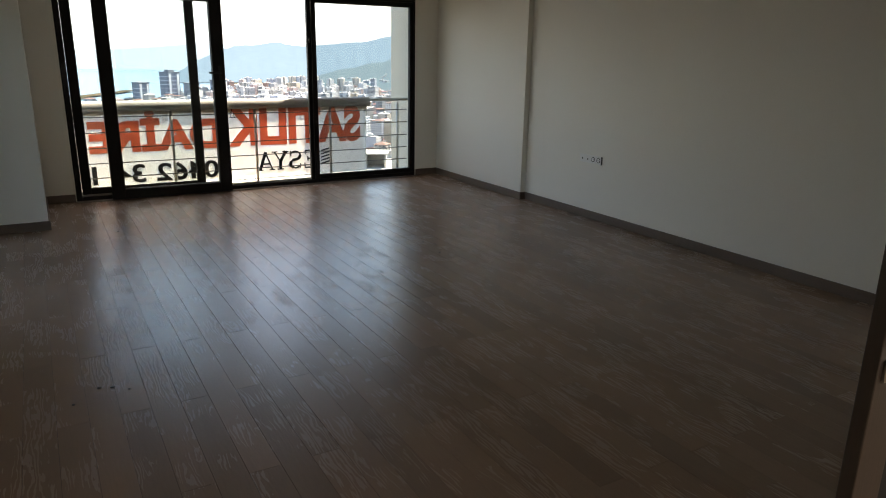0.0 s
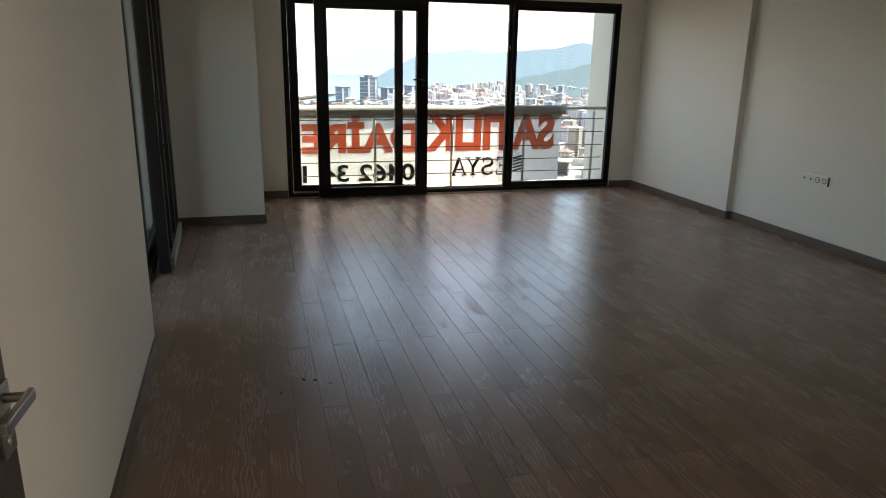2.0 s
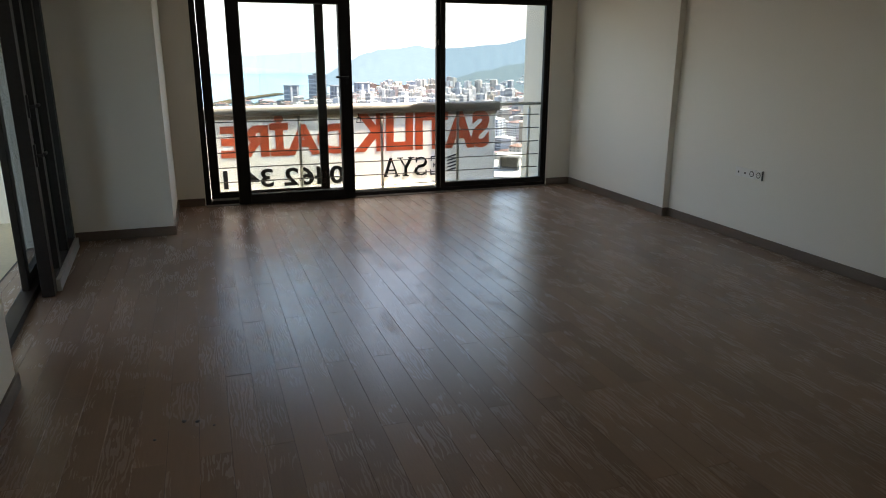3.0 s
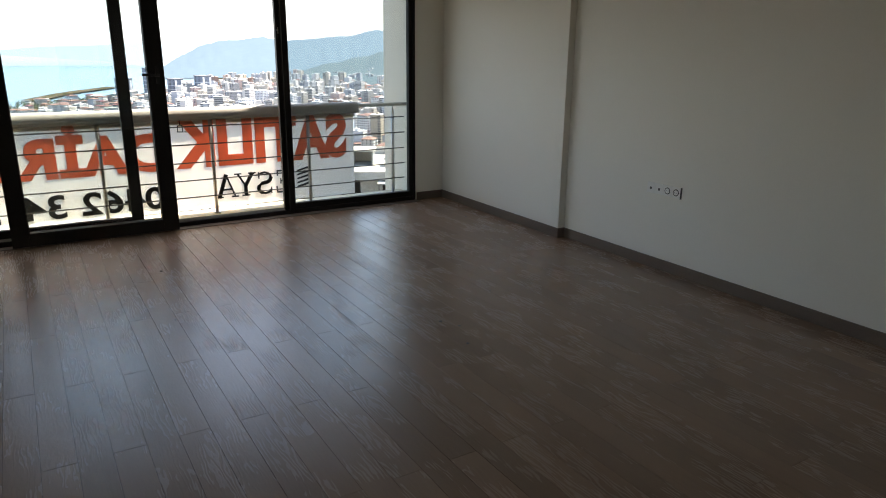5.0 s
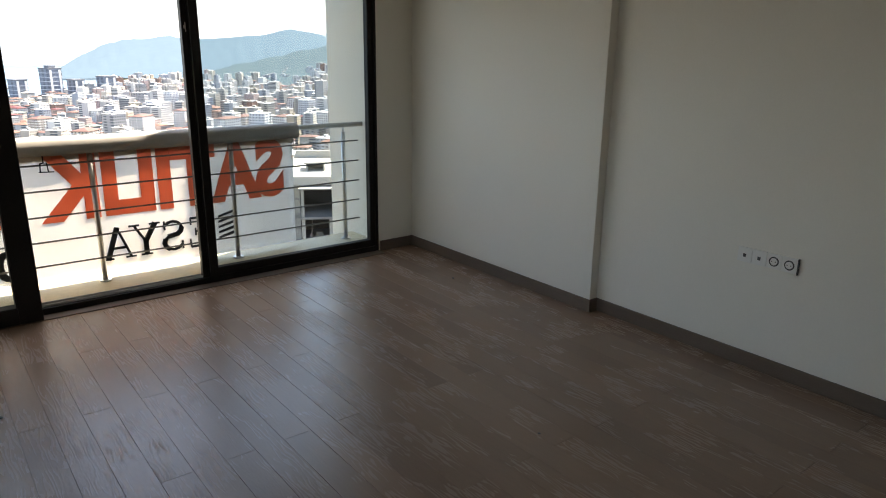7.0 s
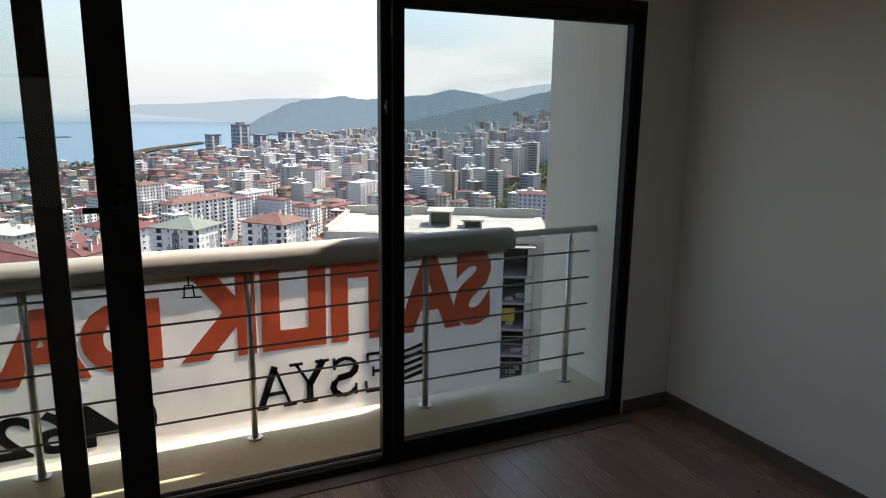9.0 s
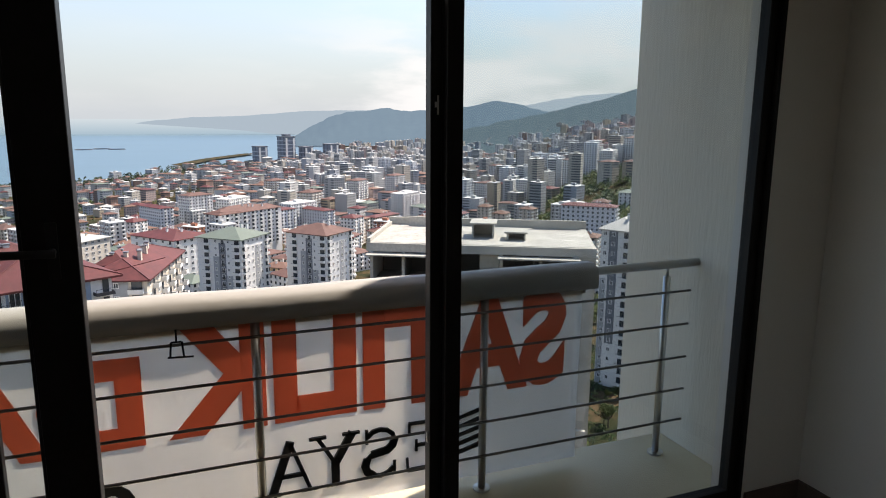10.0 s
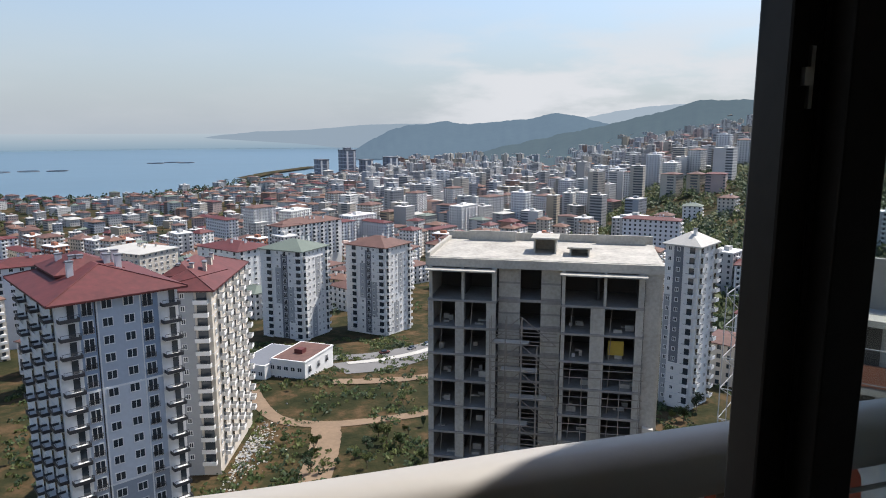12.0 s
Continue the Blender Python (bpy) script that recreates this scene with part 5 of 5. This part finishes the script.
# ------------------------------------------------ parked cars
def car(x, y, turn, colour, word):
    ob = thing("car", (x, y, land(x, y) + 0.35), word + " car parked on the street", "car", "parked cars", turn=turn)
    bm = bmesh.new()
    box(bm, -2.1, 2.1, -0.85, 0.85, 0.3, 0.85, bevel=0.12)
    part("body", bm, colour, ob)
    bm = bmesh.new()
    box(bm, -1.3, 0.9, -0.74, 0.74, 0.85, 1.42, bevel=0.2)
    part("cabin", bm, DGLASS, ob)
    for wx in (-1.3, 1.3):
        for wy in (-0.8, 0.8):
            bm = bmesh.new()
            tube(bm, (wx, wy - 0.1, 0.32), (wx, wy + 0.1, 0.32), 0.32, 14)
            part("wheel", bm, IRON, ob)


for x, y, turn, colour, word in ((62, 266, 38, GREY, "dark grey"), (70, 273, 40, WHITE, "white"), (76, 281, 44, IRON, "black"), (50, 261, 12, RED, "red"), (18, 263, -8, WHITE, "white"), (84, 287, 46, MID, "silver")):
    car(x, y, turn, colour, word)

# pale rubble at the foot of the cream block
rub = Geo()
rr2 = random.Random(3)
for _ in range(420):
    y = 180 + rr2.gauss(0, 10)
    x = -8.0 + (y - 165) * 0.236 + 1.5 + abs(rr2.gauss(0, 3.5))
    z, k = land(x, y), rr2.uniform(0.08, 0.36)
    rub.box(-k, k, -k * 0.7, k * 0.7, -k * 0.4, k * 0.5, rr2.randrange(2), pose(x, y, z + 0.1, rr2.uniform(-30, 30), rr2.uniform(-30, 30), rr2.uniform(0, 180)))
tagged(piece("rubble", rub.mesh("rubble", [CONC, MID])), "pale broken concrete rubble on the slope", "rubble", kind="stuff")

# ------------------------------------------------ dirt tracks and streets
def track(label, pts, width, mat, lift=0.25, name="road"):
    g = Geo()
    pts = [Vector(p) for p in pts]
    fine = []
    for i in range(len(pts) - 1):
        p0, p1, p2, p3 = pts[max(0, i - 1)], pts[i], pts[i + 1], pts[min(len(pts) - 1, i + 2)]
        for s in range(8):
            t = s / 8
            fine.append(0.5 * ((2 * p1) + (p2 - p0) * t + (2 * p0 - 5 * p1 + 4 * p2 - p3) * t * t + (3 * p1 - p0 - 3 * p2 + p3) * t ** 3))
    fine.append(pts[-1])
    for i, p in enumerate(fine):
        d = (fine[min(i + 1, len(fine) - 1)] - fine[max(i - 1, 0)]).normalized()
        nrm = Vector((-d.y, d.x))
        for s in (-1, -0.33, 0.33, 1):
            q = p + nrm * s * width * 0.5 * (1 + 0.12 * noise.noise(Vector((i * 0.7, s, 3))))
            g.v.append((q.x, q.y, land(q.x, q.y) + lift))
    for i in range(len(fine) - 1):
        for j in range(3):
            g.f.append((i * 4 + j, i * 4 + j + 1, i * 4 + 5 + j, i * 4 + 4 + j))
            g.m.append(0)
    me = g.mesh(name, mat)
    tagged(piece(name, me), label, "road", kind="structure")


track("pale rutted dirt track bending round the slope", [(0, 228), (3, 212), (8, 200), (18, 193), (31, 190), (50, 192), (80, 205), (120, 230)], 4.2, DIRT)
track("bare earth ramp down the slope", [(20, 192), (19, 182), (17, 172), (14, 160), (10, 148)], 8, DIRT)
track("trodden earth beside the annex", [(26, 226), (40, 224), (62, 226), (90, 236)], 6, DIRT)
track("grey asphalt street past the towers", [(-20, 262), (10, 268), (30, 262), (46, 260), (66, 270), (90, 292), (130, 330)], 9, ASPH)
track("dark asphalt parking yard behind the annex", [(30, 243), (44, 246), (58, 254), (72, 268)], 17, ASPH, 0.22)
track("pale paved way beside the towers", [(34, 250), (48, 252), (66, 262), (84, 284)], 4, PALEROOF, 0.35)


# ------------------------------------------------ trees
def leaf_cloud(g, rng, c, rx, rz, n, size, mi):
    for _ in range(n):
        u = Vector((rng.gauss(0, 1), rng.gauss(0, 1), rng.gauss(0, 1))).normalized() * rng.uniform(0.55, 1.0)
        p = Vector(c) + Vector((u.x * rx, u.y * rx, u.z * rz))
        a = Vector((rng.gauss(0, 1), rng.gauss(0, 1), rng.gauss(0, 1))).normalized() * size * rng.uniform(0.6, 1.3)
        b = a.orthogonal().normalized() * size * rng.uniform(0.5, 1.0)
        g.add([p - a, p + b, p + a, p - b], [(0, 1, 2, 3)], mi)


def tree_meshes(seed, h):
    rng = random.Random(seed)
    g = Geo()
    for i in range(5):
        z = h * 0.12 * i
        g.rod((0.05 * i, 0, z), (0.05 * (i + 1), 0.03, z + h * 0.125), 0.2 - 0.03 * i)
    for _ in range(6):
        a = rng.uniform(0, 6.3)
        g.rod((0.15, 0, h * rng.uniform(0.3, 0.5)), (math.cos(a) * h * 0.22, math.sin(a) * h * 0.22, h * rng.uniform(0.55, 0.8)), 0.07)
    trunk = g.mesh("trunk", BARK)
    g = Geo()
    for _ in range(13):
        a, q = rng.uniform(0, 6.3), rng.uniform(0, h * 0.27)
        leaf_cloud(g, rng, (math.cos(a) * q, math.sin(a) * q, h * rng.uniform(0.42, 0.92)), h * 0.15, h * 0.11, 70, h * 0.035, 0)
    return trunk, g


protos = []
for i in range(3):
    t, g = tree_meshes(20 + i, 7.0)
    protos.append((t, g.mesh("crown", LEAF[i])))
rng = random.Random(7)
spots = [(118 + rng.uniform(-16, 22), 148 + rng.uniform(-16, 26)) for _ in range(22)] + [(44, 200), (28, 168), (40, 160), (36, 172), (50, 168), (56, 176), (62, 186), (20, 150), (8, 182), (95, 250), (84, 262), (66, 240), (12, 222), (70, 160), (76, 172), (52, 150), (46, 156), (-40, 210), (-58, 190), (-64, 170)]
spots += [(rng.uniform(12, 64), rng.uniform(146, 182)) for _ in range(26)]
for i, (x, y) in enumerate(spots):
    t, c = protos[i % 3]
    s = rng.uniform(0.5, 1.25) if i < 22 else rng.uniform(0.3, 0.8)
    ob = tagged(new("tree"), "leafy green tree on the slope", "tree", "trees on the slope")
    ob.matrix_world = pose(x, y, land(x, y) - 0.1, 0, 0, rng.uniform(0, 360)) @ Matrix.Scale(s, 4)
    piece("trunk", t, ob)
    piece("crown", c, ob)

# woods on the hillside and scrub near by
g = Geo()
for _ in range(4200):
    az, r = rng.uniform(22, 50), rng.uniform(300, 1000)
    x, y = EYE0.x + r * math.sin(radians(az)), EYE0.y + r * math.cos(radians(az))
    if noise.noise(Vector((x / 80, y / 80, 9))) + (az - 33) * 0.05 < -0.05 or math.hypot(x - 135, y - 182) < 25:
        continue
    h = rng.uniform(5, 11)
    leaf_cloud(g, rng, (x, y, land(x, y) + h * 0.5), h * 0.5, h * 0.55, 26, h * 0.16, rng.randrange(3))
for _ in range(330):
    az = rng.uniform(-22, 4)
    x = EYE0.x + 1500 * math.tan(radians(az))
    y = lerp(x, COAST) - rng.uniform(15, 140)
    h = rng.uniform(6, 15)
    leaf_cloud(g, rng, (x, y, land(x, y) + h * 0.5), h * 0.45, h * 0.5, 22, h * 0.16, 2)
for _ in range(900):
    az, r = rng.uniform(-24, 30), rng.uniform(330, 1300)
    x, y = EYE0.x + r * math.sin(radians(az)), EYE0.y + r * math.cos(radians(az))
    h = rng.uniform(4, 9)
    leaf_cloud(g, rng, (x, y, land(x, y) + h * 0.5), h * 0.45, h * 0.55, 16, h * 0.17, rng.randrange(3))
tagged(piece("woods", g.mesh("woods", LEAF)), "dense green trees covering the hillside and the shore", "woods", kind="stuff")
g = Geo()
for _ in range(7500):
    x, y = rng.uniform(-75, 150), rng.uniform(110, 300)
    if noise.noise(Vector((x / 16, y / 16, 3))) < -0.08:
        continue
    h = rng.uniform(0.5, 1.8)
    leaf_cloud(g, rng, (x, y, land(x, y) + h * 0.3), h * 0.8, h * 0.5, 16, h * 0.3, rng.randrange(3))
tagged(piece("scrub", g.mesh("scrub", LEAF)), "low scrub and weeds on the open ground", "scrub", kind="stuff")


# ------------------------------------------------ the town's houses
def town_block(g, w, d, floors, roof, m, rng, detail=True, wall=0, pit=None):
    """Walls, openings, balconies and roof of one house, as pieces of g. Slots: wall, roof, glass, trim."""
    h = floors * 3.0
    g.box(0, w, 0, d, -8, h, wall, m)
    if detail:
        nx, ny = max(2, int(w / 3.2)), max(2, int(d / 3.2))
        for k in range(floors):
            z = k * 3.0 + 0.9
            for i in range(nx):
                x = w * (i + 0.5) / nx
                g.box(x - 0.65, x + 0.65, -0.06, 0.0, z, z + 1.45, 2, m, False)
                g.box(x - 0.65, x + 0.65, d, d + 0.06, z, z + 1.45, 2, m, False)
            for i in range(ny):
                y = d * (i + 0.5) / ny
                g.box(-0.06, 0, y - 0.65, y + 0.65, z, z + 1.45, 2, m, False)
                g.box(w, w + 0.06, y - 0.65, y + 0.65, z, z + 1.45, 2, m, False)
            if k:
                for i in range(0, nx, 2):
                    x = w * (i + 0.5) / nx
                    g.box(x - 1.4, x + 1.4, -1.2, 0.0, k * 3.0 - 0.1, k * 3.0 + 0.85, 3, m)
                for i in range(0, ny, 2):
                    y = d * (i + 0.5) / ny
                    g.box(-1.2, 0.0, y - 1.4, y + 1.4, k * 3.0 - 0.1, k * 3.0 + 0.85, 3, m)
    if roof == "hip":
        g.hip(0, w, 0, d, h, rng.uniform(1.6, 2.8), 0.7, 1, m)
        for _ in range(2 if detail else 1):
            x, y = w * rng.uniform(0.3, 0.7), d * rng.uniform(0.3, 0.7)
            g.box(x - 0.4, x + 0.4, y - 0.4, y + 0.4, h, h + 3.2, 3, m)
    else:
        g.box(-0.2, w + 0.2, -0.2, d + 0.2, h, h + 0.5, 3, m)
        g.box(w * 0.35, w * 0.6, d * 0.35, d * 0.65, h + 0.5, h + 2.8, 0, m)


WALLS = [WHITE, CREAM, PALE, paint("pink_render", (0.58, 0.42, 0.36)), paint("ochre_render", (0.55, 0.42, 0.26)), paint("grey_render", (0.45, 0.44, 0.42)), BRICK]
ROOFS = [DULL, RED, paint("orange_tile_roof", (0.16, 0.085, 0.06), 0.8, 0.35), PALEROOF, GREEN]
proto_houses = []
prng = random.Random(11)
for i in range(16):
    kind = i % 4
    w, d = prng.uniform(11, 17), prng.uniform(11, 17)
    fl = (4, 5, 7, 9)[kind]
    if i in (3, 10):
        w, d = 38, 13
    g = Geo()
    town_block(g, w, d, fl, "flat" if i in (5, 11, 14) else "hip", None, prng)
    wall = WALLS[(0, 1, 0, 2, 0, 3, 1, 0, 4, 0, 1, 5, 2, 0, 6, 1)[i]]
    roof = ROOFS[(0, 0, 1, 1, 2, 3, 0, 1, 2, 0, 1, 3, 0, 4, 3, 2)[i]]
    # split the walls and the roof into two meshes of the one house
    wg, rg = Geo(), Geo()
    for f, m in zip(g.f, g.m):
        t = rg if m == 1 else wg
        t.add([g.v[j] for j in f], [tuple(range(len(f)))], 0 if m == 1 else {0: 0, 2: 1, 3: 2}[m])
    proto_houses.append((wg.mesh("wall", [wall, DGLASS, WHITE]), rg.mesh("roof", roof), w, d, fl))

BIG = []
for k, (w, d, fl, wall, roof) in enumerate(((26, 17, 12, WHITE, "hip"), (34, 16, 10, WHITE, "flat"), (18, 18, 15, PALE, "flat"), (24, 18, 11, CREAM, "hip"))):
    g = Geo()
    town_block(g, w, d, fl, roof, None, prng)
    wg, rg = Geo(), Geo()
    for f, m in zip(g.f, g.m):
        t = rg if m == 1 else wg
        t.add([g.v[j] for j in f], [tuple(range(len(f)))], 0 if m == 1 else {0: 0, 2: 1, 3: 2}[m])
    BIG.append((wg.mesh("wall", [wall, DGLASS, WHITE]), rg.mesh("roof", DULL) if rg.v else None))
BIG_AT = ((13.5, 880, 0), (11.6, 905, 1), (16.5, 1000, 0), (14.5, 1150, 2), (9.7, 760, 3), (18, 1250, 2), (19.5, 820, 0), (21, 950, 3), (22.5, 780, 2), (24, 900, 0), (26, 1000, 2), (27.5, 900, 1), (30, 980, 2), (31.2, 930, 0),
          (33, 1000, 2), (34.2, 940, 1), (36, 980, 0), (38, 1060, 2), (39.5, 980, 0), (8, 660, 1), (3.2, 720, 1), (0.2, 690, 0), (28.6, 1150, 2), (12.6, 1300, 0), (15.7, 1350, 2), (10.4, 1150, 1), (20.3, 1300, 0), (6.6, 980, 3), (17.2, 760, 1), (25, 1250, 0))
for a, r, k in BIG_AT:
    x, y = EYE0.x + r * math.sin(radians(a)), EYE0.y + r * math.cos(radians(a))
    ob = tagged(new("apartment_building"), ("tall white apartment block with rows of balconies", "long white apartment block with a flat roof", "slim pale grey residential tower", "cream apartment block with a brown-red roof")[k], "apartment block", "larger blocks of the town")
    ob.matrix_world = pose(x, y, land(x, y), 0, 0, 38 + (a * 37) % 24 - 12)
    piece("wall", BIG[k][0], ob)
    if BIG[k][1]:
        piece("roof", BIG[k][1], ob)

KEEP = [(-25, 132, 30), (-8, 185, 26), (18, 310, 24), (56, 306, 26), (135, 182, 24), (40, 85, 30), (16, 240, 34), (36, 45, 30), (-55, 415, 30), (2, 395, 26), (-92, 340, 26), (44, 545, 34)]
town = Geo()
hr = random.Random(5)
for r0 in [250, 285, 320, 350, 380, 410, 440, 472, 506, 540, 576, 612, 650, 690] + [730 + 36 * i for i in range(48)]:
    step = math.degrees(31 / r0)
    az = -26 + hr.uniform(0, step)
    while az < 50:
        r = r0 + hr.uniform(-7, 7)
        a = az + hr.uniform(-0.2, 0.2) * step
        az += step * hr.uniform(0.85, 1.15) * (1.25 if r > 1500 else 1)
        x, y = EYE0.x + r * math.sin(radians(a)), EYE0.y + r * math.cos(radians(a))
        if any(math.hypot(x - k[0], y - k[1]) < k[2] + 8 for k in KEEP) or y > lerp(x, COAST) - 30:
            continue
        if r < 330 and (a > -8 or a < -26) and not a > 36:
            continue
        wooded = noise.noise(Vector((x / 80, y / 80, 9))) + (a - 33) * 0.05
        if a > 24 and 320 < r < 1000 and wooded > -0.12 and hr.random() < 0.82:
            continue
        if r > 1900 and (a < 12 and hr.random() < 0.6):
            continue
        z = land(x, y)
        tall = smooth(2, 12, a) * (1 - smooth(26, 36, a)) * smooth(600, 900, r)
        if r < 700:
            i = hr.randrange(16)
            wm, rm, w, d, fl = proto_houses[i]
            if w > 30 and hr.random() < 0.4:
                continue
            ob = tagged(new("apartment_building" if fl > 4 else "house"), ("rendered apartment block with rows of windows and balconies" if fl > 4 else "low rendered town house with a hipped roof") if i not in (5, 11, 14) else "flat-roofed town block with rows of windows", "house", "houses of the town")
            lift = -hr.uniform(0, 6) if fl > 4 else 0
            ob.matrix_world = pose(x, y, z + lift, 0, 0, 40 + 90 * hr.randrange(2) + hr.uniform(-12, 12))
            piece("wall", wm, ob)
            piece("roof", rm, ob)
        else:
            fl = hr.choice((3, 4, 5, 6)) + int(tall * hr.choice((0, 2, 5, 9))) + (hr.choice((0, 3, 6)) if a > 27 else 0)
            w, d = hr.uniform(12, 22), hr.uniform(12, 20)
            if a < 2 and hr.random() < 0.8:
                fl, w, d = hr.choice((2, 3, 3, 4)), hr.uniform(8, 13), hr.uniform(8, 12)
            m = pose(x, y, z, 0, 0, 35 + 90 * hr.randrange(2) + hr.uniform(-15, 15))
            s = len(town.m)
            town_block(town, w, d, fl, "hip" if fl < 9 and hr.random() < 0.75 else "flat", m, hr, False)
            wi, ri = hr.choices(range(7), (9, 5, 4, 2, 2, 3, 1))[0], hr.choices(range(5), (6, 3, 5, 2, 1))[0]
            town.m[s:] = [{0: wi, 1: 7 + ri, 3: 0}[q] for q in town.m[s:]]


def windowed(name, colour):
    """Far walls: rows of small dark windows every three metres, in the paint itself."""
    m = material(name, colour, 0.85, vary=0.1, fine=1.0, coarse=0.1, bump=0, coords="World")
    n, l = m.node_tree.nodes, m.node_tree.links
    b = n["Principled BSDF"]
    src = b.inputs["Base Color"].links[0].from_socket
    geo, sep = n.new("ShaderNodeNewGeometry"), n.new("ShaderNodeSeparateXYZ")
    l.new(geo.outputs["Position"], sep.inputs[0])

    def math_node(op, a, b2):
        q = n.new("ShaderNodeMath")
        q.operation = op
        for i, s in enumerate((a, b2)):
            if isinstance(s, (int, float)):
                q.inputs[i].default_value = s
            else:
                l.new(s, q.inputs[i])
        return q.outputs[0]
    zz = math_node("LESS_THAN", math_node("FLOORED_MODULO", sep.outputs[2], 3.0), 1.5)
    along = math_node("ADD", math_node("MULTIPLY", sep.outputs[0], 0.9), math_node("MULTIPLY", sep.outputs[1], 0.7))
    xx = math_node("LESS_THAN", math_node("FLOORED_MODULO", along, 3.1), 1.45)
    upright = n.new("ShaderNodeSeparateXYZ")
    l.new(geo.outputs["Normal"], upright.inputs[0])
    side = math_node("LESS_THAN", math_node("ABSOLUTE", upright.outputs[2], 0), 0.3)
    fac = math_node("MULTIPLY", math_node("MULTIPLY", zz, xx), side)
    mix = n.new("ShaderNodeMixRGB")
    mix.inputs[2].default_value = (0.09, 0.10, 0.11, 1)
    l.new(fac, mix.inputs[0])
    l.new(src, mix.inputs[1])
    l.new(mix.outputs[0], b.inputs["Base Color"])
    return m


FARWALLS = [windowed("far_wall_%d" % i, c) for i, c in enumerate(((0.54, 0.53, 0.51), (0.46, 0.42, 0.36), (0.36, 0.38, 0.41), (0.44, 0.34, 0.31), (0.43, 0.36, 0.27), (0.36, 0.355, 0.345), (0.28, 0.17, 0.13)))]
tagged(piece("far_town", town.mesh("far_town", FARWALLS + ROOFS)), "countless far houses and flats with white walls and red roofs", "town", kind="stuff")

# four glass towers on the shore
TOWERMAT = windowed("tower_cladding", (0.20, 0.23, 0.28))
for a, w, top in ((5.76, 27, -76.5), (7.83, 32, -52.5), (9.36, 26, -77.5), (11.35, 28.5, -70.7)):
    r = 1800
    x, y = EYE0.x + r * math.sin(radians(a)), EYE0.y + r * math.cos(radians(a))
    z = land(x, y)
    ob = thing("tower_block", (x, y, z), "dark glass-clad high-rise tower on the shore", "tower", "shore towers", turn=28)
    g = Geo()
    h = top - z
    g.box(-w / 2, w / 2, -w / 2, w / 2, -5, h)
    piece("wall", g.mesh("wall", TOWERMAT), ob)
    for k in range(2, int(h / 9)):
        g = Geo()
        g.box(-w / 2 - 0.5, w / 2 + 0.5, -w / 2 - 0.5, w / 2 + 0.5, k * 9, k * 9 + 1.2)
        piece("floor_band", g.mesh("floor_band", PALE), ob)
    for sx in (-1, 1):
        g = Geo()
        g.box(sx * w * 0.34 - 2.5, sx * w * 0.34 + 2.5, -w / 2 - 0.8, -w / 2, 0, h * 0.97)
        piece("pale_fin", g.mesh("pale_fin", WHITE), ob)
    g = Geo()
    g.box(-w / 2 - 1, w / 2 + 1, -w / 2 - 1, w / 2 + 1, h, h + 2)
    if w > 30:
        g.box(-w / 4, w / 4, -w / 4, w / 4, h + 2, h + 7)
    piece("roof", g.mesh("roof", GREY), ob)

# the breakwater that runs out past the towers
track("low stone breakwater with scrub along the shore", [(-12, 1900), (70, 2140), (150, 2300), (220, 2430)], 46, GROUND, 16)

# fish farm cages out in the bay
for a, r in ((-6.8, 2900), (-5.6, 2950), (-4.6, 2900), (-17, 2500), (-15.2, 2520), (-13.4, 2500)):
    cage = thing("fish_cage", (EYE0.x + r * math.sin(radians(a)), EYE0.y + r * math.cos(radians(a)), SEA), "dark floating fish farm cage in the bay", "fish cage", "fish farm")
    g = Geo()
    for i in range(16):
        p, q = i * math.pi / 8, (i + 1) * math.pi / 8
        g.rod((30 * math.cos(p), 30 * math.sin(p), 1), (30 * math.cos(q), 30 * math.sin(q), 1), 1.5)
    piece("ring", g.mesh("ring", GREY), cage)


# the whole town lies a little further round to the east than the grid of the flat
TURN_TOWN = pose(EYE0.x, EYE0.y, 0, 0, 0, -1.2) @ pose(-EYE0.x, -EYE0.y, 0)
for ob in [o for o in scene.objects if o.parent is None and o not in INDOORS]:
    ob.matrix_world = TURN_TOWN @ ob.matrix_world

# ---------------------------------------------------------------- floor boards
PW, PL = 0.1315, 1.5
plank_meshes = {}


def plank_mesh(w, l):
    key = (round(w, 3), round(l, 3))
    if key not in plank_meshes:
        b2 = bmesh.new()
        g = 0.0006
        pts = lambda i, z: [(g + i, g + i, z), (w - g - i, g + i, z), (w - g - i, l - g - i, z), (g + i, l - g - i, z)]
        top = [b2.verts.new(p) for p in pts(0.0005, 0)]
        mid = [b2.verts.new(p) for p in pts(0, -0.0005)]
        low = [b2.verts.new(p) for p in pts(0, -0.004)]
        b2.faces.new(top)
        for a, b in ((mid, top), (low, mid)):
            for i in range(4):
                b2.faces.new((a[i], a[(i + 1) % 4], b[(i + 1) % 4], b[i]))
        plank_meshes[key] = mesh_of("board", b2, FLOOR)
    return plank_meshes[key]


col = 0
x = 1.675 - PW * 24
while x < XE:
    x0, x1 = max(x, -1.28), min(x + PW, XE)
    if x1 - x0 > 0.01:
        start = 5.66 if col % 2 == 0 else 6.41
        y = start - PL * 5
        while y < YN:
            y0, y1 = max(y, -0.055), min(y + PL, YN - 0.004)
            if y1 - y0 > 0.02:
                ob = new("board", plank_mesh(x1 - x0, y1 - y0))
                ob.location = (x0, y0, 0)
                ob.parent = floor
            y += PL
    x += PW
    col += 1
